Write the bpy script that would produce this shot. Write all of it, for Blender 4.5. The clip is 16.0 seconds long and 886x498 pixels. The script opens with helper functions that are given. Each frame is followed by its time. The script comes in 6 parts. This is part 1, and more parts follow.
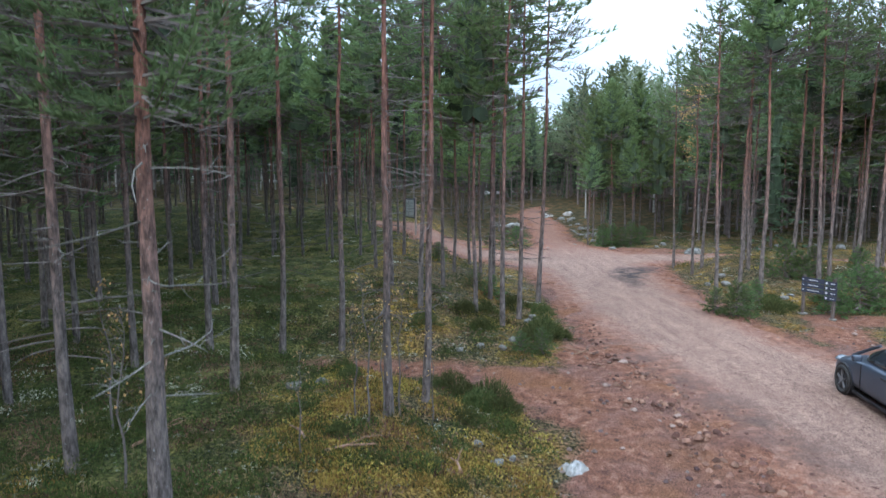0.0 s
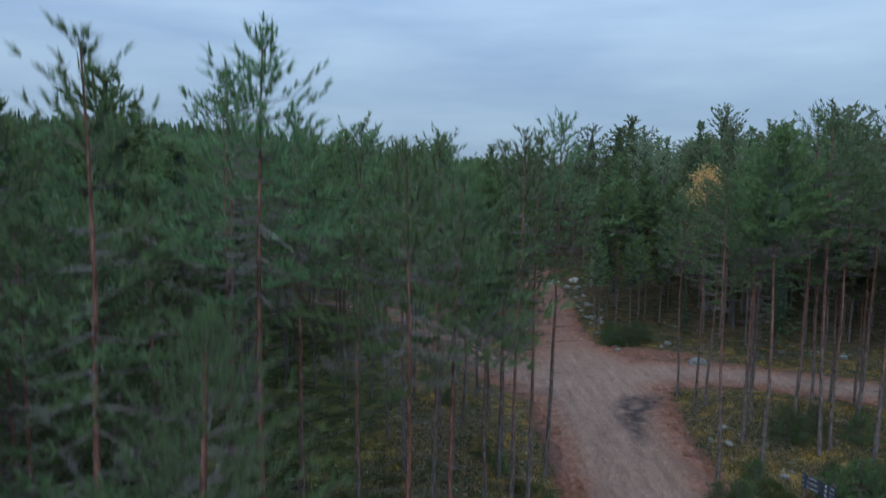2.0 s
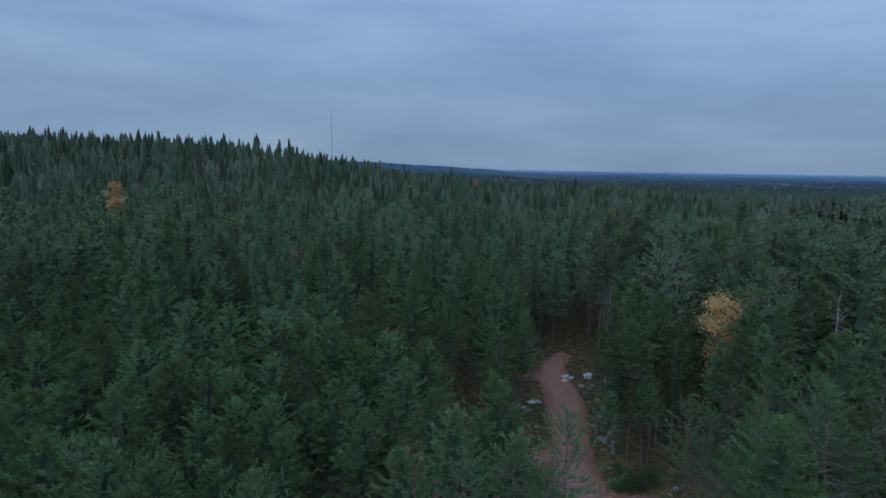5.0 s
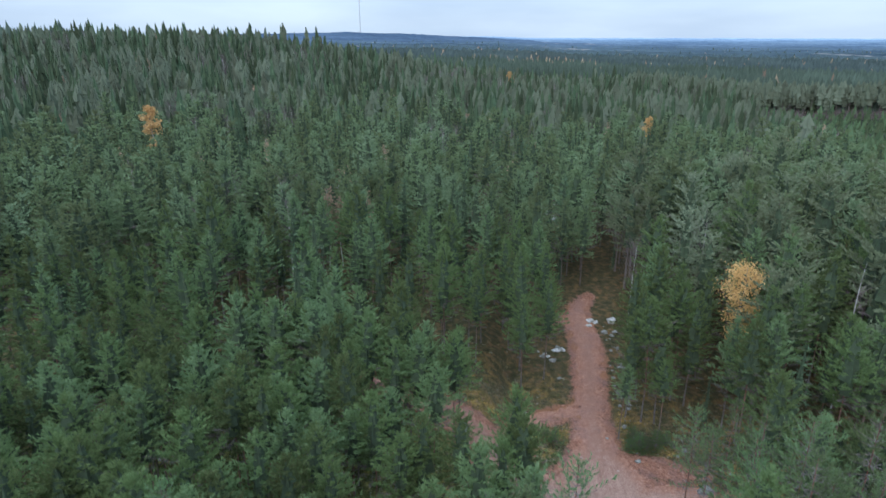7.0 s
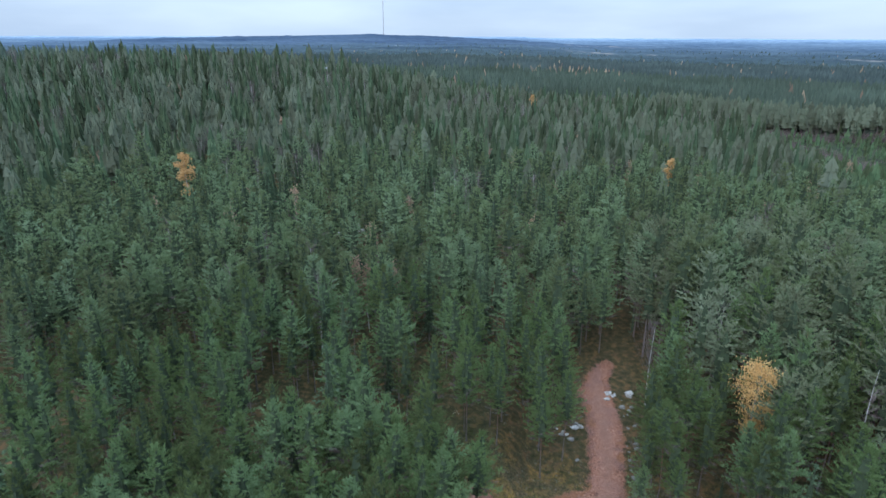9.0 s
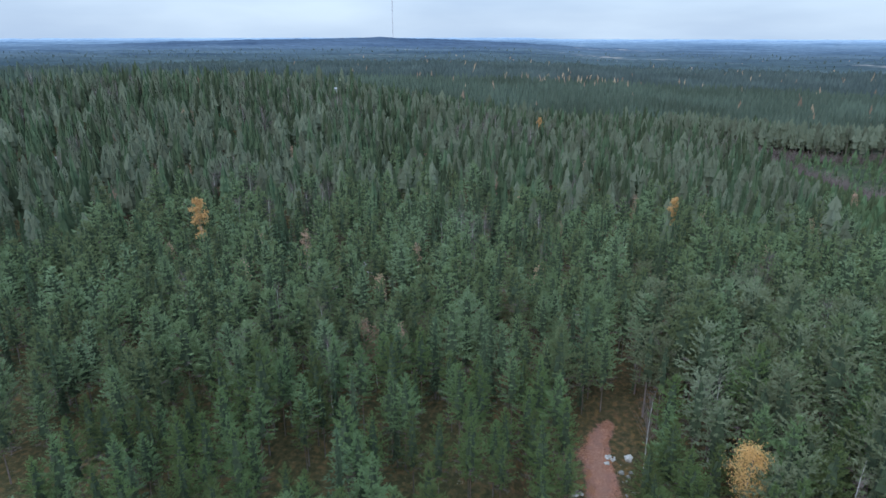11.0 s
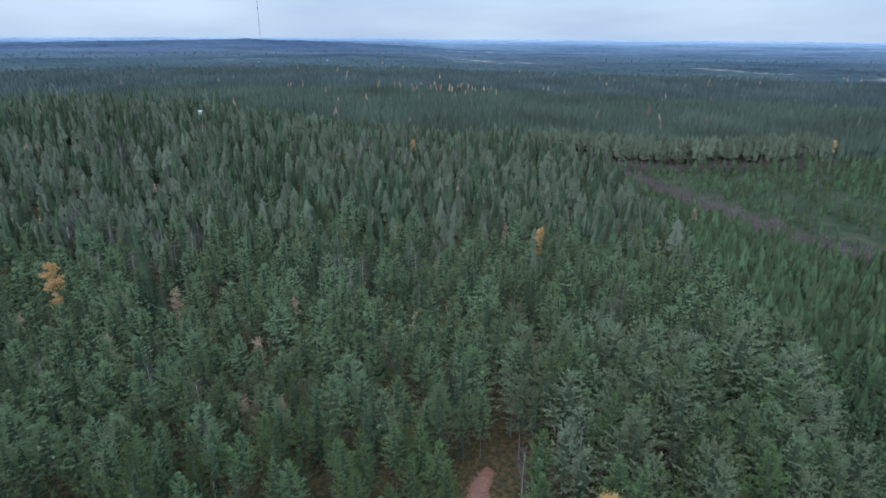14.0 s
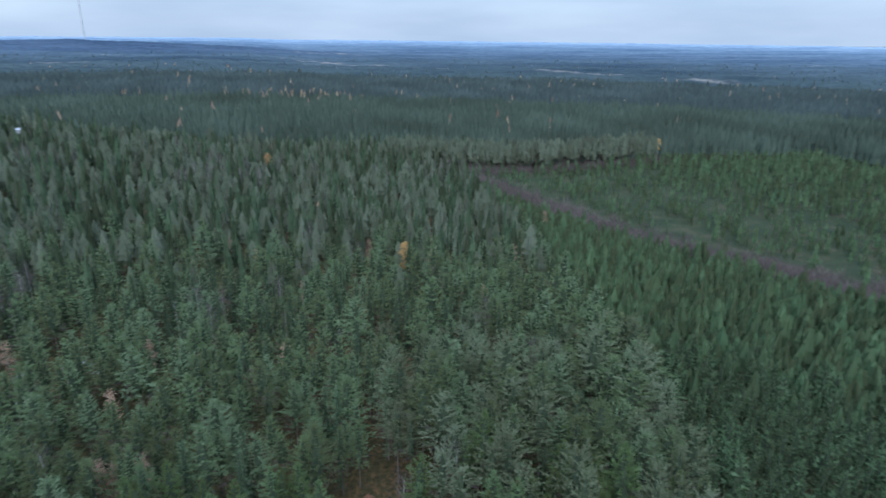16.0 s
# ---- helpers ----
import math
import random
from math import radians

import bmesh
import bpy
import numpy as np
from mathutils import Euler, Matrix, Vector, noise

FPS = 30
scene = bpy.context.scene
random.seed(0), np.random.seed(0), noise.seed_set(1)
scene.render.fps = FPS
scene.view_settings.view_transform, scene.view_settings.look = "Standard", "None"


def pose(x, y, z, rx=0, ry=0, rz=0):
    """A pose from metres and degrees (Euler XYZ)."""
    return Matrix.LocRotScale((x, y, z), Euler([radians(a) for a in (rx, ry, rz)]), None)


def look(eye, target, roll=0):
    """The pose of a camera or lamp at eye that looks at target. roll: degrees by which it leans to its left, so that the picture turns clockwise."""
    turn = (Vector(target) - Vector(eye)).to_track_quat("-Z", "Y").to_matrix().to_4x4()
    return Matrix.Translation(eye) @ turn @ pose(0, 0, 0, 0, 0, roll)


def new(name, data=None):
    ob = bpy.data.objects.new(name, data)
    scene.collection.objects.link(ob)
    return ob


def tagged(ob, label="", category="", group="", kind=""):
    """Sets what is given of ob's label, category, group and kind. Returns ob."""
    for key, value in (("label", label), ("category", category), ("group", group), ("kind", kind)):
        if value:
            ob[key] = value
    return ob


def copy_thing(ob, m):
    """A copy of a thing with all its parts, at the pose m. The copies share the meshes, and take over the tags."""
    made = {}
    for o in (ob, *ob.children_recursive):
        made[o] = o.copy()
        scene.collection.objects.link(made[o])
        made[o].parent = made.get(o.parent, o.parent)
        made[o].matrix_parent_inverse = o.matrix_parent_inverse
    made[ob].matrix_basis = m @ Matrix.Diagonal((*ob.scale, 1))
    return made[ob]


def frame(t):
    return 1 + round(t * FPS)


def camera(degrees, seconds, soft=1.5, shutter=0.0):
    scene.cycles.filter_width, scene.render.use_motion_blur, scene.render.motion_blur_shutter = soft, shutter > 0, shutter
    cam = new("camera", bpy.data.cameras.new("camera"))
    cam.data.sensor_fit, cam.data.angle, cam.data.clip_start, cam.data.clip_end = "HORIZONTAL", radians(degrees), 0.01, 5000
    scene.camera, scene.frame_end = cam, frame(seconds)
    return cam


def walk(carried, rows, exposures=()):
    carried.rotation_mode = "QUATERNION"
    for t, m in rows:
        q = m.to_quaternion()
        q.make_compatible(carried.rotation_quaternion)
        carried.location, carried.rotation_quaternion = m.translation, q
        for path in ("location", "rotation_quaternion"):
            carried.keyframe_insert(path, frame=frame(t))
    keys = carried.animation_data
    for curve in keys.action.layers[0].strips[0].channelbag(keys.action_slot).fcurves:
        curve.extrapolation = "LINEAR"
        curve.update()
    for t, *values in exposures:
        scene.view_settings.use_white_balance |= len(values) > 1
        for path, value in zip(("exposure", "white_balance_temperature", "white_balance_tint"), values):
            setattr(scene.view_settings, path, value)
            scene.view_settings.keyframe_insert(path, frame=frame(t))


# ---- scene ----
# Camera: a small drone that climbs straight up out of the pines, then turns to its right.
cam = camera(71.2, 16.0, soft=1.5, shutter=0.6)
# seconds, x, y, z, yaw, pitch, roll
ROWS = [
    (0.0, 0.00, -0.00, 4.90, -0.00, -6.26, -0.00),
    (0.25, -0.02, 0.02, 5.24, -0.02, -6.26, 0.07),
    (0.5, -0.04, 0.05, 5.79, -0.04, -6.26, 0.15),
    (1.0, -0.11, 0.14, 7.53, -0.02, -6.25, 0.36),
    (1.5, -0.26, 0.13, 9.81, 0.08, -6.24, 0.62),
    (2.0, -0.34, 0.03, 12.20, 0.40, -6.24, 0.71),
    (2.5, -0.29, 0.02, 14.69, 0.80, -6.27, 0.72),
    (3.0, -0.18, -0.05, 16.96, 1.19, -6.26, 0.70),
    (3.5, -0.20, -0.08, 19.03, 1.55, -6.25, 0.74),
    (4.0, -0.21, -0.13, 20.97, 1.82, -6.19, 0.87),
    (4.5, -0.29, -0.16, 22.82, 1.93, -6.13, 0.96),
    (7.0, -0.09, -0.11, 33.89, 5.24, -19.03, 0.06),
    (7.5, -0.22, -0.04, 36.14, 5.86, -18.99, 0.20),
    (8.0, -0.40, 0.12, 38.63, 6.31, -19.07, 0.22),
    (8.5, -0.52, 0.20, 41.14, 6.74, -19.11, 0.27),
    (9.0, -0.60, 0.29, 43.53, 7.22, -19.13, 0.12),
    (11.5, -0.06, 0.64, 54.95, 8.10, -19.17, -0.01),
    (12.0, 0.22, 0.71, 56.96, 7.83, -19.23, 0.01),
    (12.5, 0.62, 0.70, 58.65, 6.56, -19.27, 0.14),
    (13.0, 1.03, 0.72, 60.02, 2.48, -19.27, 0.14),
    (13.5, 1.17, 1.00, 61.22, -1.25, -19.22, 0.22),
    (14.0, 1.14, 1.26, 62.67, -3.22, -19.23, 0.27),
    (14.5, 1.05, 1.47, 64.22, -5.97, -19.27, 0.43),
    (15.0, 0.96, 1.64, 65.74, -11.45, -19.21, 0.63),
    (15.5, 0.98, 1.72, 66.50, -13.15, -19.18, 0.70),
    (16.0, 1.18, 1.68, 66.90, -16.43, -19.14, 0.62),
]
EXPOSURES = [(0.0, 1.15, 6080, 11), (0.5, 1.02, 6080, 10.5), (1.0, 0.78, 6080, 9.5), (1.5, 0.4, 6020, 8), (2.0, -0.22, 5650, 7), (2.5, -0.64, 5250, 7), (3.5, -0.76, 5050, 8), (4.7, -0.82, 5050, 8), (5.8, 0.05, 5850, 10), (7.0, 0.66, 6000, 11), (9.0, 0.65, 5900, 11), (11.5, 0.53, 5950, 11), (16.0, 0.43, 5750, 12)]
walk(cam, [(t, pose(x, y, z, 90 + pitch, 0, yaw) @ pose(0, 0, 0, 0, 0, roll)) for t, x, y, z, yaw, pitch, roll in ROWS], EXPOSURES)

# ---------------------------------------------------------------- light
world = bpy.data.worlds.new("overcast_sky")
scene.world = world
world.use_nodes = True
wn, wl = world.node_tree.nodes, world.node_tree.links
wn.clear()
SUN_EL, SUN_ROT = radians(32), radians(200)
sky = wn.new("ShaderNodeTexSky")
sky.sky_type, sky.sun_disc, sky.sun_elevation, sky.sun_rotation = "NISHITA", False, SUN_EL, SUN_ROT
coord = wn.new("ShaderNodeTexCoord")
stretch = wn.new("ShaderNodeMapping")
stretch.inputs["Scale"].default_value = (1.3, 1.3, 7.0)
cloud = wn.new("ShaderNodeTexNoise")
cloud.inputs["Scale"].default_value, cloud.inputs["Detail"].default_value, cloud.inputs["Roughness"].default_value = 2.2, 5, 0.5
ramp = wn.new("ShaderNodeValToRGB")
ramp.color_ramp.elements[0].position, ramp.color_ramp.elements[0].color = 0.3, (2.65, 3.4, 4.42, 1)
ramp.color_ramp.elements[1].position, ramp.color_ramp.elements[1].color = 0.75, (3.95, 4.75, 5.5, 1)
blend = wn.new("ShaderNodeMixRGB")
blend.inputs[0].default_value = 0.9
back = wn.new("ShaderNodeBackground")
back.inputs["Strength"].default_value = 0.12
wout = wn.new("ShaderNodeOutputWorld")
wl.new(coord.outputs["Generated"], stretch.inputs["Vector"])
wl.new(stretch.outputs["Vector"], cloud.inputs["Vector"])
wl.new(cloud.outputs["Fac"], ramp.inputs["Fac"])
wl.new(sky.outputs["Color"], blend.inputs[1])
sep = wn.new("ShaderNodeSeparateXYZ")
wl.new(coord.outputs["Generated"], sep.inputs[0])
lift = wn.new("ShaderNodeMath")
lift.operation, lift.use_clamp = "MULTIPLY", True
lift.inputs[1].default_value = 1.0
wl.new(sep.outputs["Z"], lift.inputs[0])
square = wn.new("ShaderNodeMath")
square.operation = "POWER"
square.inputs[1].default_value = 1.6
wl.new(lift.outputs[0], square.inputs[0])
dome = wn.new("ShaderNodeMath")
dome.operation = "MULTIPLY_ADD"
dome.inputs[1].default_value, dome.inputs[2].default_value = 4.4, 1.0
wl.new(square.outputs[0], dome.inputs[0])
scaled = wn.new("ShaderNodeMixRGB")
scaled.blend_type = "MULTIPLY"
scaled.inputs[0].default_value = 1.0
wl.new(ramp.outputs["Color"], scaled.inputs[1])
wl.new(dome.outputs[0], scaled.inputs[2])
wl.new(scaled.outputs["Color"], blend.inputs[2])
wl.new(blend.outputs["Color"], back.inputs["Color"])
wl.new(back.outputs["Background"], wout.inputs["Surface"])

sun = new("sun", bpy.data.lights.new("sun", "SUN"))
sun.data.energy, sun.data.angle, sun.data.color = 1.4, radians(40), (1.0, 0.97, 0.92)
sun.matrix_basis = look((40 * math.sin(SUN_ROT), 40 * math.cos(SUN_ROT), 25), (0, 0, 0))

# ---------------------------------------------------------------- materials


def material(name, rough=0.8, metallic=0.0, spec=0.3):
    m = bpy.data.materials.new(name)
    m.use_nodes = True
    b = m.node_tree.nodes["Principled BSDF"]
    b.inputs["Roughness"].default_value, b.inputs["Metallic"].default_value = rough, metallic
    b.inputs["Specular IOR Level"].default_value = spec
    return m, m.node_tree.nodes, m.node_tree.links, b


def noise_node(n, l, vec, scale, detail=4, rough=0.55):
    t = n.new("ShaderNodeTexNoise")
    t.inputs["Scale"].default_value, t.inputs["Detail"].default_value, t.inputs["Roughness"].default_value = scale, detail, rough
    l.new(vec, t.inputs["Vector"])
    return t.outputs["Fac"]


def ramp_node(n, l, fac, stops):
    r = n.new("ShaderNodeValToRGB")
    e = r.color_ramp.elements
    while len(e) < len(stops):
        e.new(0.5)
    for k, (p, c) in zip(e, stops):
        k.position, k.color = p, (*c, 1)
    l.new(fac, r.inputs["Fac"])
    return r.outputs["Color"]


def mix_node(n, l, fac, a, b, mode="MIX"):
    m = n.new("ShaderNodeMixRGB")
    m.blend_type = mode
    for socket, v in zip(m.inputs, (fac, a, b)):
        if isinstance(v, (int, float)):
            socket.default_value = v
        elif isinstance(v, tuple):
            socket.default_value = (*v, 1)
        else:
            l.new(v, socket)
    return m.outputs["Color"]


def math_node(n, l, op, a, b=0.0, clamp=False):
    m = n.new("ShaderNodeMath")
    m.operation, m.use_clamp = op, clamp
    for socket, v in zip(m.inputs, (a, b)):
        if isinstance(v, (int, float)):
            socket.default_value = v
        else:
            l.new(v, socket)
    return m.outputs[0]


def bump_node(n, l, b, height, strength=0.5, distance=0.05):
    k = n.new("ShaderNodeBump")
    k.inputs["Strength"].default_value, k.inputs["Distance"].default_value = strength, distance
    l.new(height, k.inputs["Height"])
    l.new(k.outputs["Normal"], b.inputs["Normal"])


def attribute(n, name):
    a = n.new("ShaderNodeAttribute")
    a.attribute_name = name
    return a.outputs["Fac"]


def place(n):
    return n.new("ShaderNodeNewGeometry").outputs["Position"]


def plain(name, colour, rough=0.6, metallic=0.0, vary=0.25, scale=8.0, spec=0.3, bump=0.15):
    m, n, l, b = material(name, rough, metallic, spec)
    p = n.new("ShaderNodeTexCoord").outputs["Object"]
    f = noise_node(n, l, p, scale, 6)
    lo, hi = tuple(c * (1 - vary) for c in colour), tuple(min(1, c * (1 + vary)) for c in colour)
    l.new(ramp_node(n, l, f, [(0.3, lo), (0.7, hi)]), b.inputs["Base Color"])
    if bump:
        bump_node(n, l, b, noise_node(n, l, p, scale * 6, 3), bump, 0.02)
    return m


def foliage(name, dark, light, tint_from="object", spec=0.06, grey=0.0, thin_=0.45, swing=0.055, middle=0.487, spread=0.6):
    """Needles or leaves: varies clump by clump and tree by tree."""
    m, n, l, b = material(name, 0.75, 0, spec)
    geo = n.new("ShaderNodeNewGeometry")
    clump = geo.outputs["Random Per Island"]
    tree = n.new("ShaderNodeObjectInfo").outputs["Random"] if tint_from == "object" else attribute(n, "tint")
    c = ramp_node(n, l, clump, [(0.0, dark), (1.0, light)])
    f = math_node(n, l, "MULTIPLY_ADD", tree, spread)
    f.node.inputs[2].default_value = 1 - spread / 2
    hsv = n.new("ShaderNodeHueSaturation")
    l.new(f, hsv.inputs["Value"])
    hue = math_node(n, l, "MULTIPLY_ADD", tree, swing)
    hue.node.inputs[2].default_value = middle - swing / 2
    l.new(hue, hsv.inputs["Hue"])
    l.new(mix_node(n, l, ramp_node(n, l, tree, [(0.62, (0, 0, 0)), (0.95, (grey, grey, grey))]), c, (0.16, 0.175, 0.13)), hsv.inputs["Color"])
    l.new(hsv.outputs["Color"], b.inputs["Base Color"])
    thin = n.new("ShaderNodeBsdfTranslucent")
    l.new(hsv.outputs["Color"], thin.inputs["Color"])
    both = n.new("ShaderNodeMixShader")
    both.inputs[0].default_value = thin_
    l.new(b.outputs[0], both.inputs[1])
    l.new(thin.outputs[0], both.inputs[2])
    l.new(both.outputs[0], n["Material Output"].inputs["Surface"])
    return m


def bark(name, low, high, top, grey=0.35):
    """Pine bark: grey scales near the ground, orange flakes higher up."""
    m, n, l, b = material(name, 0.9, 0, 0.1)
    p = n.new("ShaderNodeTexCoord").outputs["Object"]
    sep = n.new("ShaderNodeSeparateXYZ")
    l.new(p, sep.inputs[0])
    stretch = n.new("ShaderNodeMapping")
    stretch.inputs["Scale"].default_value = (14, 14, 4)
    l.new(p, stretch.inputs["Vector"])
    plates = n.new("ShaderNodeTexVoronoi")
    plates.inputs["Scale"].default_value = 1.6
    l.new(stretch.outputs[0], plates.inputs["Vector"])
    mott = noise_node(n, l, stretch.outputs[0], 0.9, 6, 0.7)
    h = math_node(n, l, "MULTIPLY_ADD", sep.outputs["Z"], 1 / top)
    l.new(math_node(n, l, "MULTIPLY_ADD", mott, 0.5), h.node.inputs[2])
    h.node.inputs[2].links[0].from_node.inputs[2].default_value = -0.3
    base = ramp_node(n, l, h, [(0.18, low), (0.7, high)])
    worn = ramp_node(n, l, mott, [(0.36, (0.36, 0.34, 0.34)), (0.5, (0.9, 0.88, 0.88)), (0.64, (1.55, 1.48, 1.42))])
    c = mix_node(n, l, 1.0, base, worn, "MULTIPLY")
    lichen = ramp_node(n, l, noise_node(n, l, p, 16, 5, 0.7), [(0.62, (0, 0, 0)), (0.7, (grey, grey, grey))])
    c = mix_node(n, l, lichen, c, (0.34, 0.37, 0.36))
    l.new(c, b.inputs["Base Color"])
    bump_node(n, l, b, plates.outputs["Distance"], 0.7, 0.03)
    return m


NEEDLES = foliage("pine_needles", (0.075, 0.12, 0.055), (0.138, 0.202, 0.09), thin_=0.5)
NEEDLES_ROAD = foliage("pine_needles_along_the_road", (0.078, 0.124, 0.051), (0.145, 0.21, 0.084), thin_=0.5, spread=0.8, grey=0.25)
NEEDLES_WOODS = foliage("pine_needles_in_the_woods", (0.101, 0.145, 0.072), (0.16, 0.218, 0.108), "tint", grey=0.3)
SPRUCE = foliage("spruce_needles", (0.05, 0.085, 0.034), (0.115, 0.165, 0.065))
SPRUCE_WOODS = foliage("spruce_needles_in_the_woods", (0.058, 0.09, 0.052), (0.1, 0.145, 0.082), "tint", grey=0.05)
YOUNG_WOODS = foliage("young_pine_needles", (0.07, 0.112, 0.058), (0.12, 0.175, 0.09), "tint")
# far needles: aerial haze painted into the base colours, bluer for the farther ones
FARTHER_WOODS = foliage("farther_needles_haze_tint", (0.076, 0.103, 0.102), (0.1, 0.132, 0.128), "tint", swing=0.03, spread=0.4)
FAR_WOODS = foliage("far_needles_haze_tint", (0.082, 0.112, 0.088), (0.108, 0.142, 0.11), "tint", swing=0.03, spread=0.5)
# slope pines: haze put into the colour as grey, some red for bare twigs
NEEDLES_SLOPE = foliage("slope_pine_needles_haze_tint", (0.122, 0.15, 0.103), (0.156, 0.186, 0.128), "tint", grey=0.35, swing=0.035, spread=0.5)
OLD_NEEDLES = foliage("old_pine_needles", (0.122, 0.15, 0.086), (0.178, 0.212, 0.128), "tint", grey=0.4, swing=0.04)
YELLOW_LEAVES = foliage("yellow_birch_leaves", (0.40, 0.245, 0.10), (0.58, 0.37, 0.165), swing=0.015, middle=0.5)
BROWN_LEAVES = foliage("dry_brown_leaves", (0.28, 0.18, 0.125), (0.47, 0.32, 0.23), swing=0.015, middle=0.5)
FAR_LEAVES = foliage("far_autumn_leaves", (0.25, 0.18, 0.13), (0.42, 0.31, 0.225), "tint", swing=0.03, middle=0.5)
BARK = bark("pine_bark", (0.128, 0.112, 0.106), (0.172, 0.088, 0.068), 9.0, 0.6)
WOODS_BARK = plain("grey_brown_bark", (0.115, 0.092, 0.085), 0.9, vary=0.4, scale=2)
# core of the crowns: their inner shade is put into this dark green
SHADY = plain("shaded_inner_boughs", (0.038, 0.056, 0.031), 0.95, vary=0.35, scale=2)
TWIG = plain("lichened_twig", (0.11, 0.094, 0.085), 0.9, vary=0.4, scale=6)
PALE_TWIG = plain("grey_lichen_on_dead_twigs", (0.15, 0.142, 0.128), 0.9, vary=0.45, scale=6)
BIRCH_BARK = plain("white_birch_bark", (0.30, 0.29, 0.275), 0.7, vary=0.35, scale=5)
STONE = plain("pale_lichened_stone", (0.15, 0.145, 0.132), 0.9, vary=0.7, scale=4, bump=0.8)
BEDROCK = plain("weathered_pale_bedrock", (0.3, 0.29, 0.27), 0.9, vary=0.5, scale=3, bump=0.8)
RED_STONE = plain("reddish_field_stone", (0.24, 0.17, 0.14), 0.9, vary=0.35, scale=6, bump=0.5)
POST_WOOD = plain("weathered_post_wood", (0.24, 0.20, 0.17), 0.85, vary=0.3, scale=7)

# ---------------------------------------------------------------- the lie of the land


def smooth(a, b, x):
    t = np.clip((x - a) / (b - a), 0, 1)
    return t * t * (3 - 2 * t)


def waves(x, y, s, seed=0):
    """Gentle rolling, without steps."""
    r = np.random.RandomState(seed)
    z = 0
    for k in range(6):
        a, f, p = r.uniform(0, 6.28), r.uniform(0.6, 1.6) / s, r.uniform(0, 6.28)
        z = z + np.sin((x * np.cos(a) + y * np.sin(a)) * f * 6.28 + p)
    return z / 6


# tracks: x, y, half width
MAIN = [(9.5, -60, 4.5), (9, -20, 4.5), (9.4, 5, 3.7), (8.6, 13, 3.2), (7.9, 18, 3.0), (7.6, 22, 2.9), (8.0, 30, 3.2), (8.6, 36, 3.9), (8.9, 41, 3.9), (9.1, 46.5, 1.7), (9.2, 51, 1.35), (9.8, 56, 1.3), (10.4, 61.3, 1.5), (10.4, 65.5, 1.5), (10.1, 68.6, 1.4), (10.3, 72.4, 1.0), (12.2, 76.2, 0.5)]
EAST = [(9, 37, 2.5), (13, 39.3, 2.6), (18, 39, 2.3), (24, 36.5, 2.2), (30, 33, 2.2), (45, 27, 2.2), (70, 20, 2.2)]
WEST = [(7, 35, 2.4), (4, 40.0, 2.6), (1.0, 43, 2.4), (-2.0, 46.3, 1.9), (-8, 51, 1.0), (-13, 53.5, 0.4)]
LINK = [(0.5, 45.5, 0.8), (3, 49.3, 0.8), (7, 51.3, 0.9), (9, 52, 0.9)]
CLEARING = [(-3.5, 16.2, 0.6), (0, 15.6, 1.0), (2.5, 14.2, 1.6), (4.0, 12.2, 1.6), (4.2, 9.0, 2.4), (4.4, 2.0, 2.2)]
EDGE_EAST = [(12.5, 15, 0.9), (12.6, 19, 1.0), (13.8, 21.6, 1.0), (18, 20.6, 1.2), (24, 19, 1.4)]
BANK = [(4.6, 20.5, 0.5), (5.0, 17.5, 0.7), (5.1, 14.6, 0.9), (5.4, 12.2, 1.0), (5.7, 10.2, 0.9)]
VERGE = [(4.75, 22, 0.5), (4.6, 19.0, 0.75), (4.3, 16.6, 1.3), (4.3, 12, 1.8), (4.4, 4, 1.9)]
SPUR = [(10, 70, 0.9), (6.6, 69.4, 1.1)]
PATCH = [(-1.5, 42.5, 1.2), (2.5, 40.5, 2.0), (4.5, 38, 1.5), (10, 44, 1.0), (12.0, 44.2, 1.6), (14.6, 43.8, 1.6), (17.0, 43.2, 1.0)]


def track(x, y, line):
    """How far inside a track's edge a place lies (metres, minus: outside)."""
    best = np.full(np.shape(x), -1e3)
    for (ax, ay, aw), (bx, by, bw) in zip(line, line[1:]):
        dx, dy = bx - ax, by - ay
        t = np.clip(((x - ax) * dx + (y - ay) * dy) / (dx * dx + dy * dy), 0, 1)
        best = np.maximum(best, aw + t * (bw - aw) - np.hypot(x - ax - t * dx, y - ay - t * dy))
    return best


def road_in(x, y):
    return np.maximum.reduce([track(x, y, k) for k in (MAIN, EAST, WEST, LINK)])


def earth_in(x, y):
    return np.maximum.reduce([road_in(x, y) + 0.7, track(x, y, CLEARING), track(x, y, EDGE_EAST), track(x, y, PATCH), track(x, y, VERGE), track(x, y, SPUR)])


